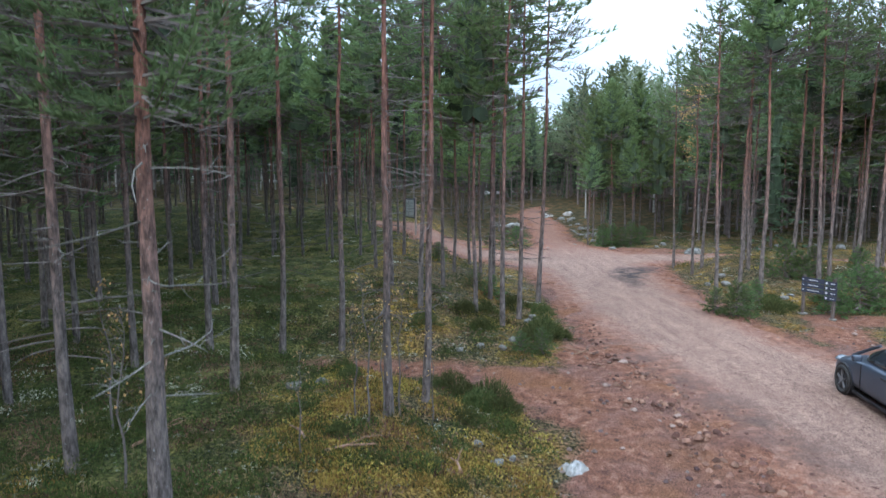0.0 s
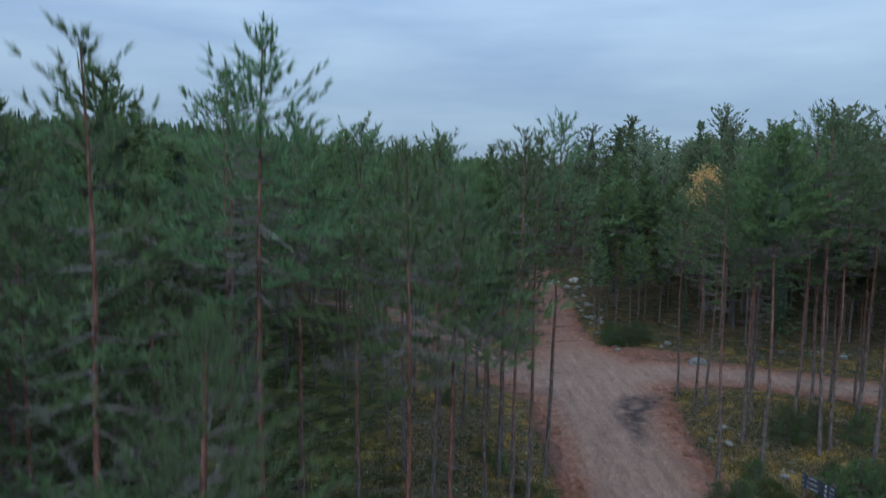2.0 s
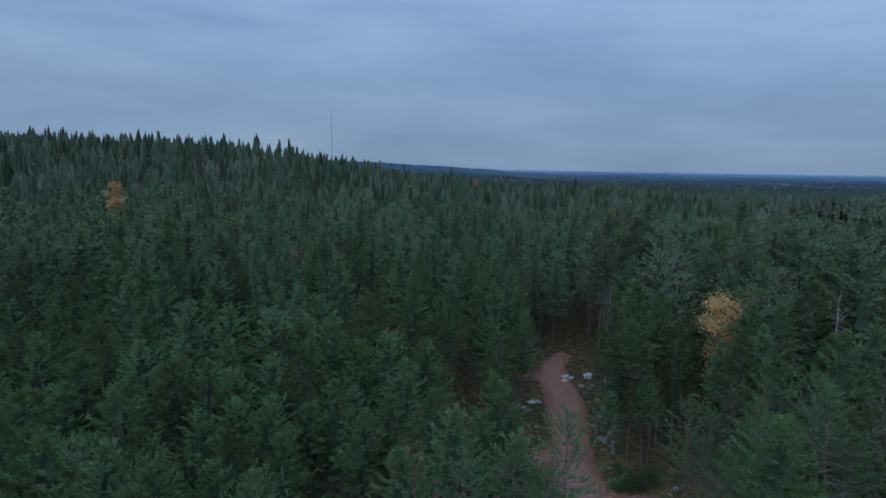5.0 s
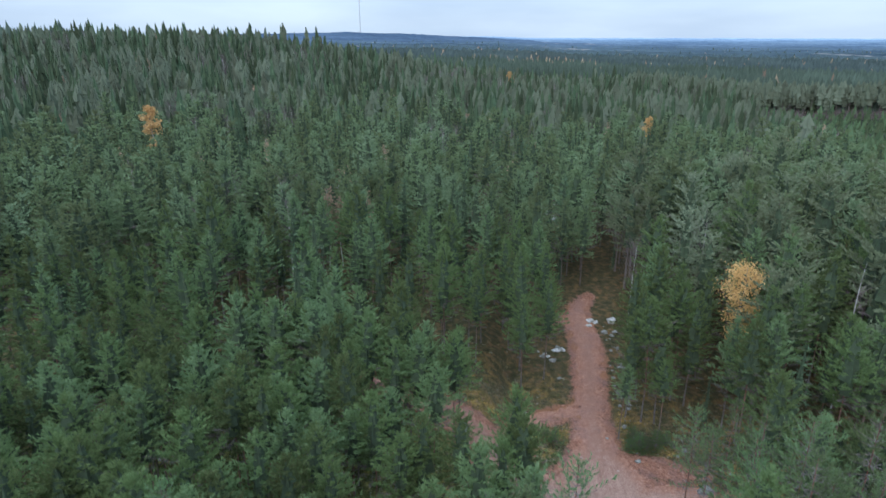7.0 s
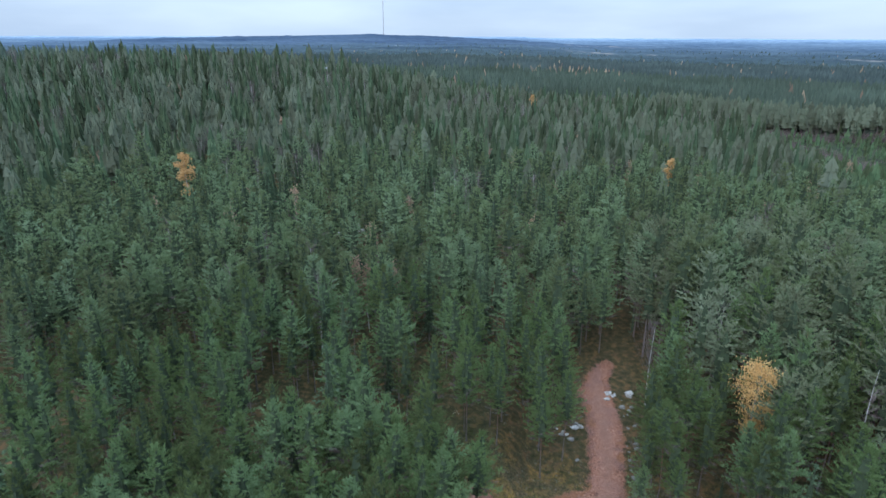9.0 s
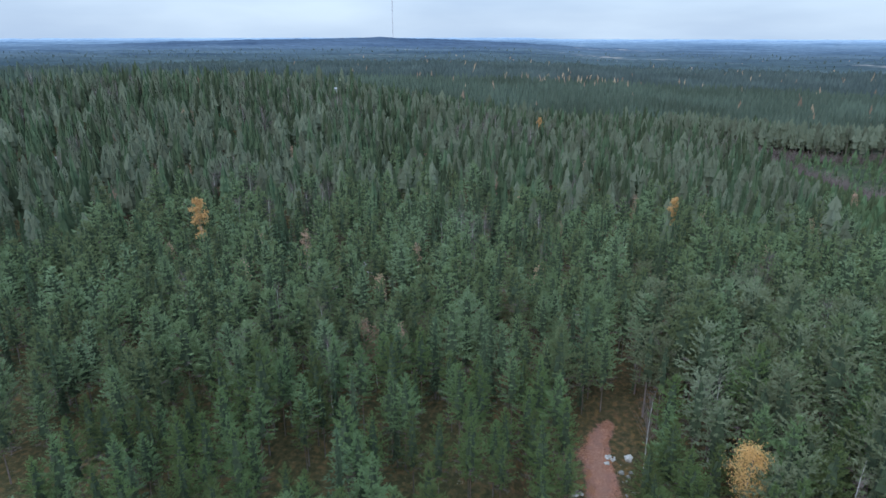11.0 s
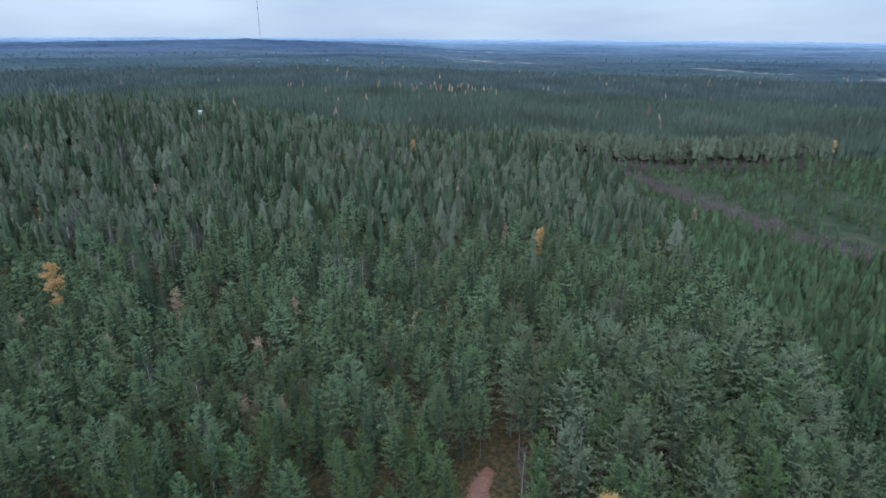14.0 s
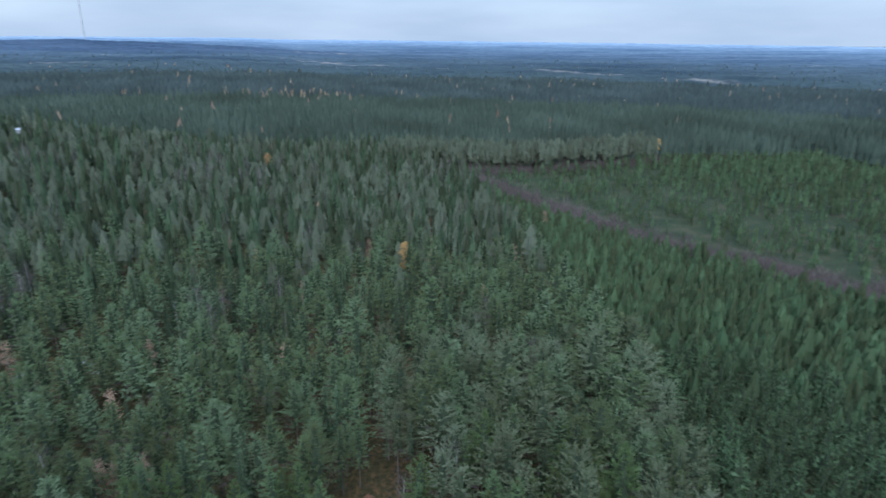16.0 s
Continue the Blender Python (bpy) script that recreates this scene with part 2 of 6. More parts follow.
def land(x, y):
    x, y = np.asarray(x, float), np.asarray(y, float)
    r = np.hypot(x, y)
    e = earth_in(x, y)
    off = smooth(0.2, -3.0, e)
    z = 2.2 * smooth(56, 86, y)
    z = z + smooth(2.5, -2.5, x) * (0.9 * off + 1.6 * smooth(34, 48, y) * (1 - 0.5 * smooth(56, 86, y)))
    z = z + off * (0.25 + 0.45 * waves(x, y, 17, 1) + 0.12 * waves(x, y, 3.1, 2))
    z = z + 0.35 * smooth(10, 14, x) * smooth(24, 27, y) * smooth(38, 33, y) * off
    z = z + 20.1 * np.exp(-(np.maximum(x + 150, 0) / 117) ** 2 - np.where(y > 285, (y - 285) / 68, (y - 285) / 100) ** 2) * smooth(-520, -380, x)
    z = z + 6.5 * np.exp(-((x + 95) ** 2 + (y - 297) ** 2) / 90)
    z = z - 4 * smooth(45, 140, x) * smooth(50, 140, y)
    z = z + 2.5 * waves(x, y, 210, 3) * smooth(120, 400, r) - 4 * smooth(350, 700, r) * smooth(-200, 300, x)
    z = z + 12 * smooth(1000, 4900, r)
    hill = 24 * np.exp(-((x + 470) / 400) ** 2 - ((y - 2000) / 290) ** 2) + 12 * np.exp(-((x + 1020) / 330) ** 2 - ((y - 1950) / 300) ** 2)
    hill = hill + 4 * np.exp(-((x - 60) / 300) ** 2 - ((y - 1900) / 260) ** 2)
    return z + hill


def steps(lo, a, b, hi, fine, grow=1.07):
    """Coordinates that are close together from a to b and spread outwards."""
    mid = list(np.arange(a, b + 1e-6, fine))
    s, up = fine, []
    v = b
    while v < hi:
        s *= grow
        v = min(v + s, hi)
        up.append(v)
    s, down = fine, []
    v = a
    while v > lo:
        s *= grow
        v = max(v - s, lo)
        down.append(v)
    return np.array(down[::-1] + mid + up)


def mesh_of(name, V, F, mats, index=None, floats=None, smooth_faces=False):
    """A mesh from arrays of corners and of triangles or quads."""
    V, F = np.asarray(V, np.float32), np.asarray(F, np.int32)
    me = bpy.data.meshes.new(name)
    k = F.shape[1]
    me.vertices.add(len(V))
    me.vertices.foreach_set("co", V.ravel())
    me.loops.add(F.size)
    me.loops.foreach_set("vertex_index", F.ravel())
    me.polygons.add(len(F))
    me.polygons.foreach_set("loop_start", np.arange(0, F.size, k, dtype=np.int32))
    me.polygons.foreach_set("loop_total", np.full(len(F), k, np.int32))
    for m in mats:
        me.materials.append(m)
    if index is not None:
        me.polygons.foreach_set("material_index", np.asarray(index, np.int32))
    me.polygons.foreach_set("use_smooth", np.full(len(F), smooth_faces))
    for key, values in (floats or {}).items():
        a = me.attributes.new(key, "FLOAT", "POINT")
        a.data.foreach_set("value", np.asarray(values, np.float32))
    me.update(calc_edges=True)
    me.validate()
    return me


def grid_faces(nx, ny):
    i = np.arange(nx * ny).reshape(ny, nx)
    return np.stack([i[:-1, :-1], i[:-1, 1:], i[1:, 1:], i[1:, :-1]], -1).reshape(-1, 4)


# ground: one sheet to the horizon
def ground_material():
    m, n, l, b = material("forest_floor", 0.95, 0, 0.1)
    p = place(n)
    big, mid, fine = noise_node(n, l, p, 0.45, 4), noise_node(n, l, p, 1.3, 5, 0.6), noise_node(n, l, p, 14, 6, 0.72)
    moss = ramp_node(n, l, mid, [(0.3, (0.045, 0.05, 0.02)), (0.46, (0.115, 0.085, 0.026)), (0.58, (0.26, 0.165, 0.042))])
    heath = ramp_node(n, l, fine, [(0.36, (0.016, 0.022, 0.011)), (0.5, (0.055, 0.056, 0.028)), (0.66, (0.15, 0.105, 0.058))])
    c = mix_node(n, l, ramp_node(n, l, big, [(0.38, (0, 0, 0)), (0.58, (1, 1, 1))]), moss, heath)
    litter = ramp_node(n, l, noise_node(n, l, p, 3.1, 6, 0.7), [(0.52, (0, 0, 0)), (0.62, (0.85, 0.85, 0.85))])
    c = mix_node(n, l, litter, c, (0.17, 0.105, 0.066))
    c = mix_node(n, l, 1.0, c, ramp_node(n, l, fine, [(0.41, (0.22, 0.22, 0.2)), (0.5, (0.9, 0.9, 0.88)), (0.59, (1.95, 1.9, 1.75))]), "MULTIPLY")
    pale = ramp_node(n, l, noise_node(n, l, p, 3.4, 8, 0.8), [(0.59, (0, 0, 0)), (0.64, (0.85, 0.85, 0.85))])
    c = mix_node(n, l, pale, c, (0.30, 0.31, 0.26))
    grass = ramp_node(n, l, noise_node(n, l, p, 0.12, 6, 0.7), [(0.35, (0.016, 0.025, 0.012)), (0.52, (0.03, 0.04, 0.02)), (0.66, (0.06, 0.052, 0.032))])
    shrubs = ramp_node(n, l, mid, [(0.32, (0.02, 0.025, 0.011)), (0.5, (0.055, 0.046, 0.022)), (0.68, (0.125, 0.066, 0.034))])
    green = ramp_node(n, l, mid, [(0.3, (0.018, 0.026, 0.009)), (0.48, (0.05, 0.07, 0.02)), (0.64, (0.125, 0.13, 0.04))])
    green = mix_node(n, l, 1.0, green, ramp_node(n, l, fine, [(0.38, (0.3, 0.3, 0.3)), (0.5, (0.95, 0.95, 0.95)), (0.62, (1.8, 1.7, 1.6))]), "MULTIPLY")
    c = mix_node(n, l, math_node(n, l, "MULTIPLY", attribute(n, "green"), 0.8), c, green)
    c = mix_node(n, l, pale, c, (0.34, 0.35, 0.30))
    c = mix_node(n, l, math_node(n, l, "MULTIPLY", attribute(n, "shrubs"), 0.85), c, shrubs)
    c = mix_node(n, l, attribute(n, "meadow"), c, grass)
    red = ramp_node(n, l, noise_node(n, l, p, 4, 6, 0.65), [(0.3, (0.09, 0.041, 0.029)), (0.5, (0.2, 0.094, 0.06)), (0.7, (0.31, 0.175, 0.122))])
    red = mix_node(n, l, ramp_node(n, l, noise_node(n, l, p, 0.55, 4), [(0.45, (0, 0, 0)), (0.65, (0.7, 0.7, 0.7))]), red, (0.15, 0.09, 0.078))
    red = mix_node(n, l, ramp_node(n, l, noise_node(n, l, p, 0.38, 3), [(0.52, (0, 0, 0)), (0.66, (0.75, 0.75, 0.75))]), red, (0.20, 0.095, 0.045))
    e = math_node(n, l, "ADD", attribute(n, "earth"), math_node(n, l, "MULTIPLY", math_node(n, l, "SUBTRACT", mid, 0.5), 1.7))
    e = math_node(n, l, "ADD", e, math_node(n, l, "MULTIPLY", math_node(n, l, "SUBTRACT", fine, 0.5), 1.6))
    e = math_node(n, l, "MULTIPLY", e, 3.0, True)
    red = mix_node(n, l, 1.0, red, ramp_node(n, l, noise_node(n, l, p, 34, 6, 0.75), [(0.38, (0.4, 0.4, 0.4)), (0.62, (1.75, 1.7, 1.7))]), "MULTIPLY")
    c = mix_node(n, l, e, c, red)
    l.new(c, b.inputs["Base Color"])
    bump_node(n, l, b, math_node(n, l, "ADD", fine, noise_node(n, l, p, 40, 4)), 1.0, 0.09)
    return m


gx, gy = steps(-4900, -16, 30, 4900, 0.45), steps(-300, 3, 52, 4900, 0.45)
GX, GY = np.meshgrid(gx, gy)
EARTH = np.clip(earth_in(GX, GY), -2.5, 2.5)
Y_REGROWTH = [(71, 301), (90, 263), (106, 202), (124, 166), (139, 146), (152, 108), (170, 70), (200, 20)]


def strip_side(x, y):
    """Metres to the east of the brown strip that bounds the young trees."""
    ys, xs = np.array([p[1] for p in Y_REGROWTH][::-1], float), np.array([p[0] for p in Y_REGROWTH][::-1], float)
    return x - np.interp(y, ys, xs)


MEADOW = smooth(2, 14, strip_side(GX, GY)) * smooth(320, 300, GY) * smooth(60, 75, GX)
RUT = smooth(0.0, 0.6, EARTH) * smooth(0.9, 0.2, road_in(GX, GY)) * (0.16 * waves(GX, GY, 1.9, 5) + 0.10 * waves(GX, GY, 1.05, 6))
GZ = land(GX, GY) + RUT
ground = tagged(new("ground", mesh_of("ground", np.stack([GX, GY, GZ], -1).reshape(-1, 3), grid_faces(len(gx), len(gy)), [ground_material()], floats={"earth": EARTH.ravel(), "meadow": MEADOW.ravel(), "green": smooth(-1.6, -4.6, GX).ravel(), "shrubs": smooth(44, 62, np.hypot(GX, GY)).ravel()}, smooth_faces=True)),
                "mossy forest floor with lichen, needles and bare red earth", "ground", kind="structure")


def road_material():
    m, n, l, b = material("pinkish_gravel", 0.95, 0, 0.15)
    p = place(n)
    fine, mid, big = noise_node(n, l, p, 26, 7, 0.85), noise_node(n, l, p, 1.6, 5, 0.6), noise_node(n, l, p, 0.22, 3)
    c = ramp_node(n, l, fine, [(0.38, (0.08, 0.053, 0.043)), (0.5, (0.215, 0.133, 0.1)), (0.62, (0.4, 0.268, 0.208))])
    along = n.new("ShaderNodeMapping")
    along.inputs["Scale"].default_value = (2.6, 0.28, 1.0)
    along.inputs["Rotation"].default_value = (0, 0, radians(7))
    l.new(p, along.inputs["Vector"])
    streak = noise_node(n, l, along.outputs[0], 1.0, 5, 0.65)
    c = mix_node(n, l, 1.0, c, ramp_node(n, l, streak, [(0.32, (0.75, 0.73, 0.72)), (0.5, (1.0, 1.0, 1.0)), (0.7, (1.18, 1.18, 1.18))]), "MULTIPLY")
    clumps = noise_node(n, l, p, 8, 4, 0.7)
    c = mix_node(n, l, 1.0, c, ramp_node(n, l, clumps, [(0.38, (0.8, 0.79, 0.79)), (0.5, (1.0, 1.0, 1.0)), (0.62, (1.17, 1.17, 1.17))]), "MULTIPLY")
    worn = noise_node(n, l, p, 0.55, 4)
    dirt = ramp_node(n, l, math_node(n, l, "ADD", mid, math_node(n, l, "MULTIPLY", math_node(n, l, "SUBTRACT", big, 0.5), 1.2)), [(0.5, (0, 0, 0)), (0.74, (0.45, 0.45, 0.45))])
    c = mix_node(n, l, dirt, c, (0.18, 0.105, 0.078))
    c = mix_node(n, l, ramp_node(n, l, worn, [(0.56, (0, 0, 0)), (0.74, (0.35, 0.35, 0.35))]), c, (0.14, 0.088, 0.07))
    red_far = math_node(n, l, "MULTIPLY", attribute(n, "red"), ramp_node(n, l, mid, [(0.3, (0.4, 0.4, 0.4)), (0.6, (1, 1, 1))]))
    c = mix_node(n, l, red_far, c, (0.165, 0.08, 0.055))
    edge = math_node(n, l, "ADD", math_node(n, l, "SUBTRACT", attribute(n, "inside"), 0.4), math_node(n, l, "MULTIPLY", math_node(n, l, "SUBTRACT", mid, 0.5), 2.2))
    inside = math_node(n, l, "MULTIPLY", edge, 0.85, True)
    red = ramp_node(n, l, noise_node(n, l, p, 4, 6, 0.65), [(0.3, (0.09, 0.041, 0.029)), (0.5, (0.2, 0.094, 0.06)), (0.7, (0.31, 0.175, 0.122))])
    red = mix_node(n, l, ramp_node(n, l, worn, [(0.45, (0, 0, 0)), (0.65, (0.7, 0.7, 0.7))]), red, (0.15, 0.082, 0.066))
    c = mix_node(n, l, inside, mix_node(n, l, 1.0, red, ramp_node(n, l, fine, [(0.36, (0.55, 0.55, 0.55)), (0.64, (1.5, 1.5, 1.5))]), "MULTIPLY"), c)
    damp = math_node(n, l, "MULTIPLY", attribute(n, "damp"), ramp_node(n, l, mid, [(0.35, (0.2, 0.2, 0.2)), (0.6, (1, 1, 1))]))
    c = mix_node(n, l, damp, c, (0.036, 0.03, 0.029))
    l.new(c, b.inputs["Base Color"])
    bump_node(n, l, b, math_node(n, l, "ADD", math_node(n, l, "ADD", fine, mid), streak), 0.9, 0.045)
    return m


# road: gravel that lies in the ground and runs out under its edges
rx, ry = np.arange(-44, 60, 0.5), np.arange(-40, 86, 0.5)
RX, RY = np.meshgrid(rx, ry)
IN = road_in(RX, RY) + 0.35 * waves(RX, RY, 2.3, 8) + 0.2 * waves(RX, RY, 1.1, 9)
RZ = land(RX, RY) + 0.05 * smooth(-0.2, 0.9, IN) - 0.12 * smooth(0.1, -0.6, IN) + 0.02 * waves(RX, RY, 1.4, 12) * smooth(0.5, 1.5, IN)
RF = grid_faces(len(rx), len(ry))
RF = RF[(IN.ravel()[RF] > -0.5).any(1)]
used = np.unique(RF)
back_to = np.zeros(IN.size, np.int32)
back_to[used] = np.arange(len(used))
DAMP = np.clip(track(RX, RY, [(9.1, 28.2, 0.3), (9.3, 31, 0.9), (10.4, 33.6, 1.1), (13.0, 34.6, 0.7), (17, 36.3, 0.4)]) * 1.6 + 0.3, 0, 0.95)
DAMP = np.maximum(DAMP, np.clip(track(RX, RY, [(5.0, 19.8, 0.1), (5.5, 16.4, 0.35), (5.9, 13.8, 0.5), (6.2, 11.8, 0.55), (6.7, 10.2, 0.3)]) * 1.3 + 0.4, 0, 0.55) * smooth(-0.3, 0.4, IN))
road = tagged(new("road", mesh_of("road", np.stack([RX, RY, RZ], -1).reshape(-1, 3)[used], back_to[RF], [road_material()],
                                  floats={"inside": IN.ravel()[used], "damp": DAMP.ravel()[used], "red": (0.8 * np.maximum(smooth(37, 47, RY), smooth(5, -1, RX))).ravel()[used]}, smooth_faces=True)),
              "pinkish gravel forest road junction with worn wheel tracks", "road", kind="structure")

# ---------------------------------------------------------------- trees as arrays
rng = np.random.RandomState(7)


def unit(v):
    return v / np.maximum(np.linalg.norm(v, axis=-1, keepdims=True), 1e-9)


def blades(B, D, L, W, r, diamond=True):
    """Flat needle tufts from B along D."""
    n = len(B)
    s = unit(np.cross(D, r.normal(size=(n, 3))))
    L, W = np.reshape(L * np.ones(n), (n, 1)), np.reshape(W * np.ones(n), (n, 1))
    if diamond:
        V = np.stack([B, B + D * L * 0.45 + s * W / 2, B + D * L, B + D * L * 0.45 - s * W / 2], 1).reshape(-1, 3)
        k = np.arange(n)[:, None] * 4
        return V, np.concatenate([k + [[0, 1, 2]], k + [[0, 2, 3]]])
    V = np.stack([B + s * W / 2, B - s * W / 2, B + D * L], 1).reshape(-1, 3)
    return V, np.arange(n * 3).reshape(n, 3)


def tube(points, radii, sides):
    """A tapered, bent round stem."""
    P, R = np.asarray(points, float), np.asarray(radii, float)
    a = np.arange(sides) * 2 * np.pi / sides
    t = unit(np.gradient(P, axis=0))
    u = unit(np.cross(t, [0.31, 0.95, 0.05]))
    w = np.cross(t, u)
    V = P[:, None] + R[:, None, None] * (np.cos(a)[None, :, None] * u[:, None] + np.sin(a)[None, :, None] * w[:, None])
    k, out = len(P), []
    for i in range(k - 1):
        for j in range(sides):
            p, q = i * sides + j, i * sides + (j + 1) % sides
            out += [(p, q, q + sides), (p, q + sides, p + sides)]
    return V.reshape(-1, 3), np.array(out)


def join(pieces):
    """Arrays (V, F, material index) into one."""
    V, F, M, o = [], [], [], 0
    for v, f, m in pieces:
        V.append(v), F.append(f + o), M.append(np.full(len(f), m) if np.ndim(m) == 0 else m.astype(int))
        o += len(v)
    return np.concatenate(V), np.concatenate(F), np.concatenate(M)


def conifer(seed, H, crown_from, radius, spruce=False, whorls=16, around=5, tufts=8, per=7, length=0.3, width=0.06, diamond=True, twigs=True, sides=8, girth=0.09, dead=10, grey=0.5, spread=0.55, bough=0.0):
    """Trunk and crown of a pine or spruce, standing at the origin. The lowest boughs are half bare and grey."""
    r = np.random.RandomState(seed)
    k = 9 if sides > 5 else 3
    hs = np.linspace(0, H * 0.97, k)
    sway = np.cumsum(r.normal(0, 0.03, (k, 2)), 0) * min(1, H / 14)
    sway -= sway[0]
    line = np.column_stack([sway, hs])
    line[0, 2] = -0.25
    rad = girth * (1 - 0.88 * (hs / H) ** 1.1)
    rad[0] *= 1.25
    trunk = [(*tube(line, rad, sides), 0)]
    at = lambda z: np.array([np.interp(z, hs, line[:, 0]), np.interp(z, hs, line[:, 1]), z])
    for _ in range(dead):
        z, a = r.uniform(0.12, crown_from + 0.05) * H, r.uniform(0, 6.28)
        p, d = at(z), np.array([math.cos(a), math.sin(a), r.uniform(-0.25, 0.2)])
        ln = r.uniform(0.2, 1.1) ** 1.3
        q = [p, p + d * ln * 0.5, p + d * ln + [0, 0, r.uniform(-0.15, 0.1)]]
        trunk.append((*tube(q, [0.013, 0.009, 0.004], 3), 1))
    crown, B, D, G, S = [], [], [], [], []
    z0 = crown_from * H
    for i in range(whorls):
        u = (i + r.uniform(0, 0.5)) / whorls
        z = z0 + u * (H * 0.985 - z0)
        if spruce:
            ln, el = radius * (1 - u) ** 0.85 * 1.05 + 0.08, -0.35 + 0.9 * u
        else:
            ln, el = radius * min(0.55 + 1.7 * u, 1.18 * (1 - u) ** 0.9 + 0.05), -0.12 + 1.05 * u * u
        n = max(3, around + r.randint(-1, 2))
        a0 = r.uniform(0, 6.28)
        for j in range(n):
            a = a0 + j * 6.283 / n + r.normal(0, 0.25)
            l_ = ln * r.uniform(0.55, 1.25)
            e = el + r.normal(0, 0.15)
            bare = r.uniform() < grey * (1 - u / 0.38) + 0.03
            p, d = at(z + r.normal(0, 0.06)), np.array([math.cos(a) * math.cos(e), math.sin(a) * math.cos(e), math.sin(e)])
            lift = np.array([0, 0, 0.22 * l_])
            side = np.array([-math.sin(a), math.cos(a), 0])
            if twigs:
                crown.append((*tube([p, p + d * l_ * 0.5 - lift * 0.1, p + d * l_ + lift], [0.012 + 0.008 * l_, 0.01, 0.003], 3), 1))
            if bough:
                w_ = side * bough * l_ + np.array([0, 0, 0.15 * bough])
                crown.append((np.array([p, p + d * l_ * 0.7 + w_, p + d * l_ * 0.7 - w_]), np.array([(0, 1, 2)]), 2))
            s_ = r.uniform(0.22 if spruce else 0.34, 1.0, tufts) ** 0.8
            s_[0] = 1.0
            lat = r.uniform(-1, 1, tufts) * (0.42 * l_ * np.clip(1.15 - s_, 0, 1) + 0.04)
            pts = p + d * (s_ * l_)[:, None] + side * lat[:, None] + lift * (s_ ** 2)[:, None] + r.normal(0, 0.04, (tufts, 3))
            dirs = d * 0.75 + side * np.sign(lat)[:, None] * 0.45 + [0, 0, -0.05 if spruce else 0.3]
            full = min(tufts, max(2, int(round(tufts * l_ / (0.36 * radius)))))
            keep = max(1, tufts // 3) if bare else full
            B.append(np.repeat(pts[:keep], per, 0)), D.append(np.repeat(dirs[:keep], per, 0))
            G.append(np.full(keep * per, bare))
            S.append(np.full(keep * per, 1.08 - 0.5 * u))
    # leader
    tip = np.arange(5)[:, None] * [[0, 0, 0.2 * H / 14]]
    few = max(2, per // 2)
    B.append(np.repeat(at(H * 0.93)[None] + tip + r.normal(0, 0.03, (5, 3)), few, 0)), D.append(np.repeat(np.array([[0, 0, 2.0]] * 5), few, 0))
    G.append(np.zeros(5 * few, bool))
    S.append(np.repeat(np.linspace(0.8, 0.5, 5), few))
    B, D, G, S = np.concatenate(B), np.concatenate(D), np.concatenate(G), np.concatenate(S)
    D = unit(D + r.normal(0, spread, D.shape))
    n = len(B)
    v, f = blades(B - D * length * 0.2, D, length * S * r.uniform(0.7, 1.3, n), width * S * r.uniform(0.7, 1.3, n) * np.where(G, 0.45, 1), r, diamond)
    crown.append((v, f, np.tile(G, 2) if diamond else G))
    return join(trunk), join(crown)


def tiers(seed, H, z0, radius, levels, points, pine=True, at=None):
    """Stacked star-shaped skirts of boughs: the closed inner mass of a conifer, or the whole crown of a far one."""
    r = np.random.RandomState(seed)
    V, F = [], []
    for i in range(levels):
        u = (i + 0.15 * r.normal()) / levels
        z = z0 + u * (H - z0)
        rad = radius * (min(0.72 + 1.3 * u, 1.22 * (1 - u) ** 0.75) if pine else 1.08 * (1 - u) ** 0.9) + 0.1
        rise = (H - z0) / levels * (2.7 if i < levels - 1 else 1.0)
        o, turn = len(V), r.uniform(0, 6.28)
        cx, cy = (r.normal(0, 0.06 * radius, 2)) if at is None else at(z)[:2]
        V.append((cx, cy, min(z + rise, H)))
        for j in range(2 * points):
            a = turn + j * math.pi / points + r.normal(0, 0.12)
            tip = j % 2 == 0
            q = rad * (r.uniform(0.8, 1.25) if tip else r.uniform(0.42, 0.62))
            V.append((cx + q * math.cos(a), cy + q * math.sin(a), z + ((0.16 if pine else -0.22) * q if tip else 0.05 * q) + r.normal(0, 0.05)))
        F += [(o, o + 1 + j, o + 1 + (j + 1) % (2 * points)) for j in range(2 * points)]
    return np.array(V), np.array(F)


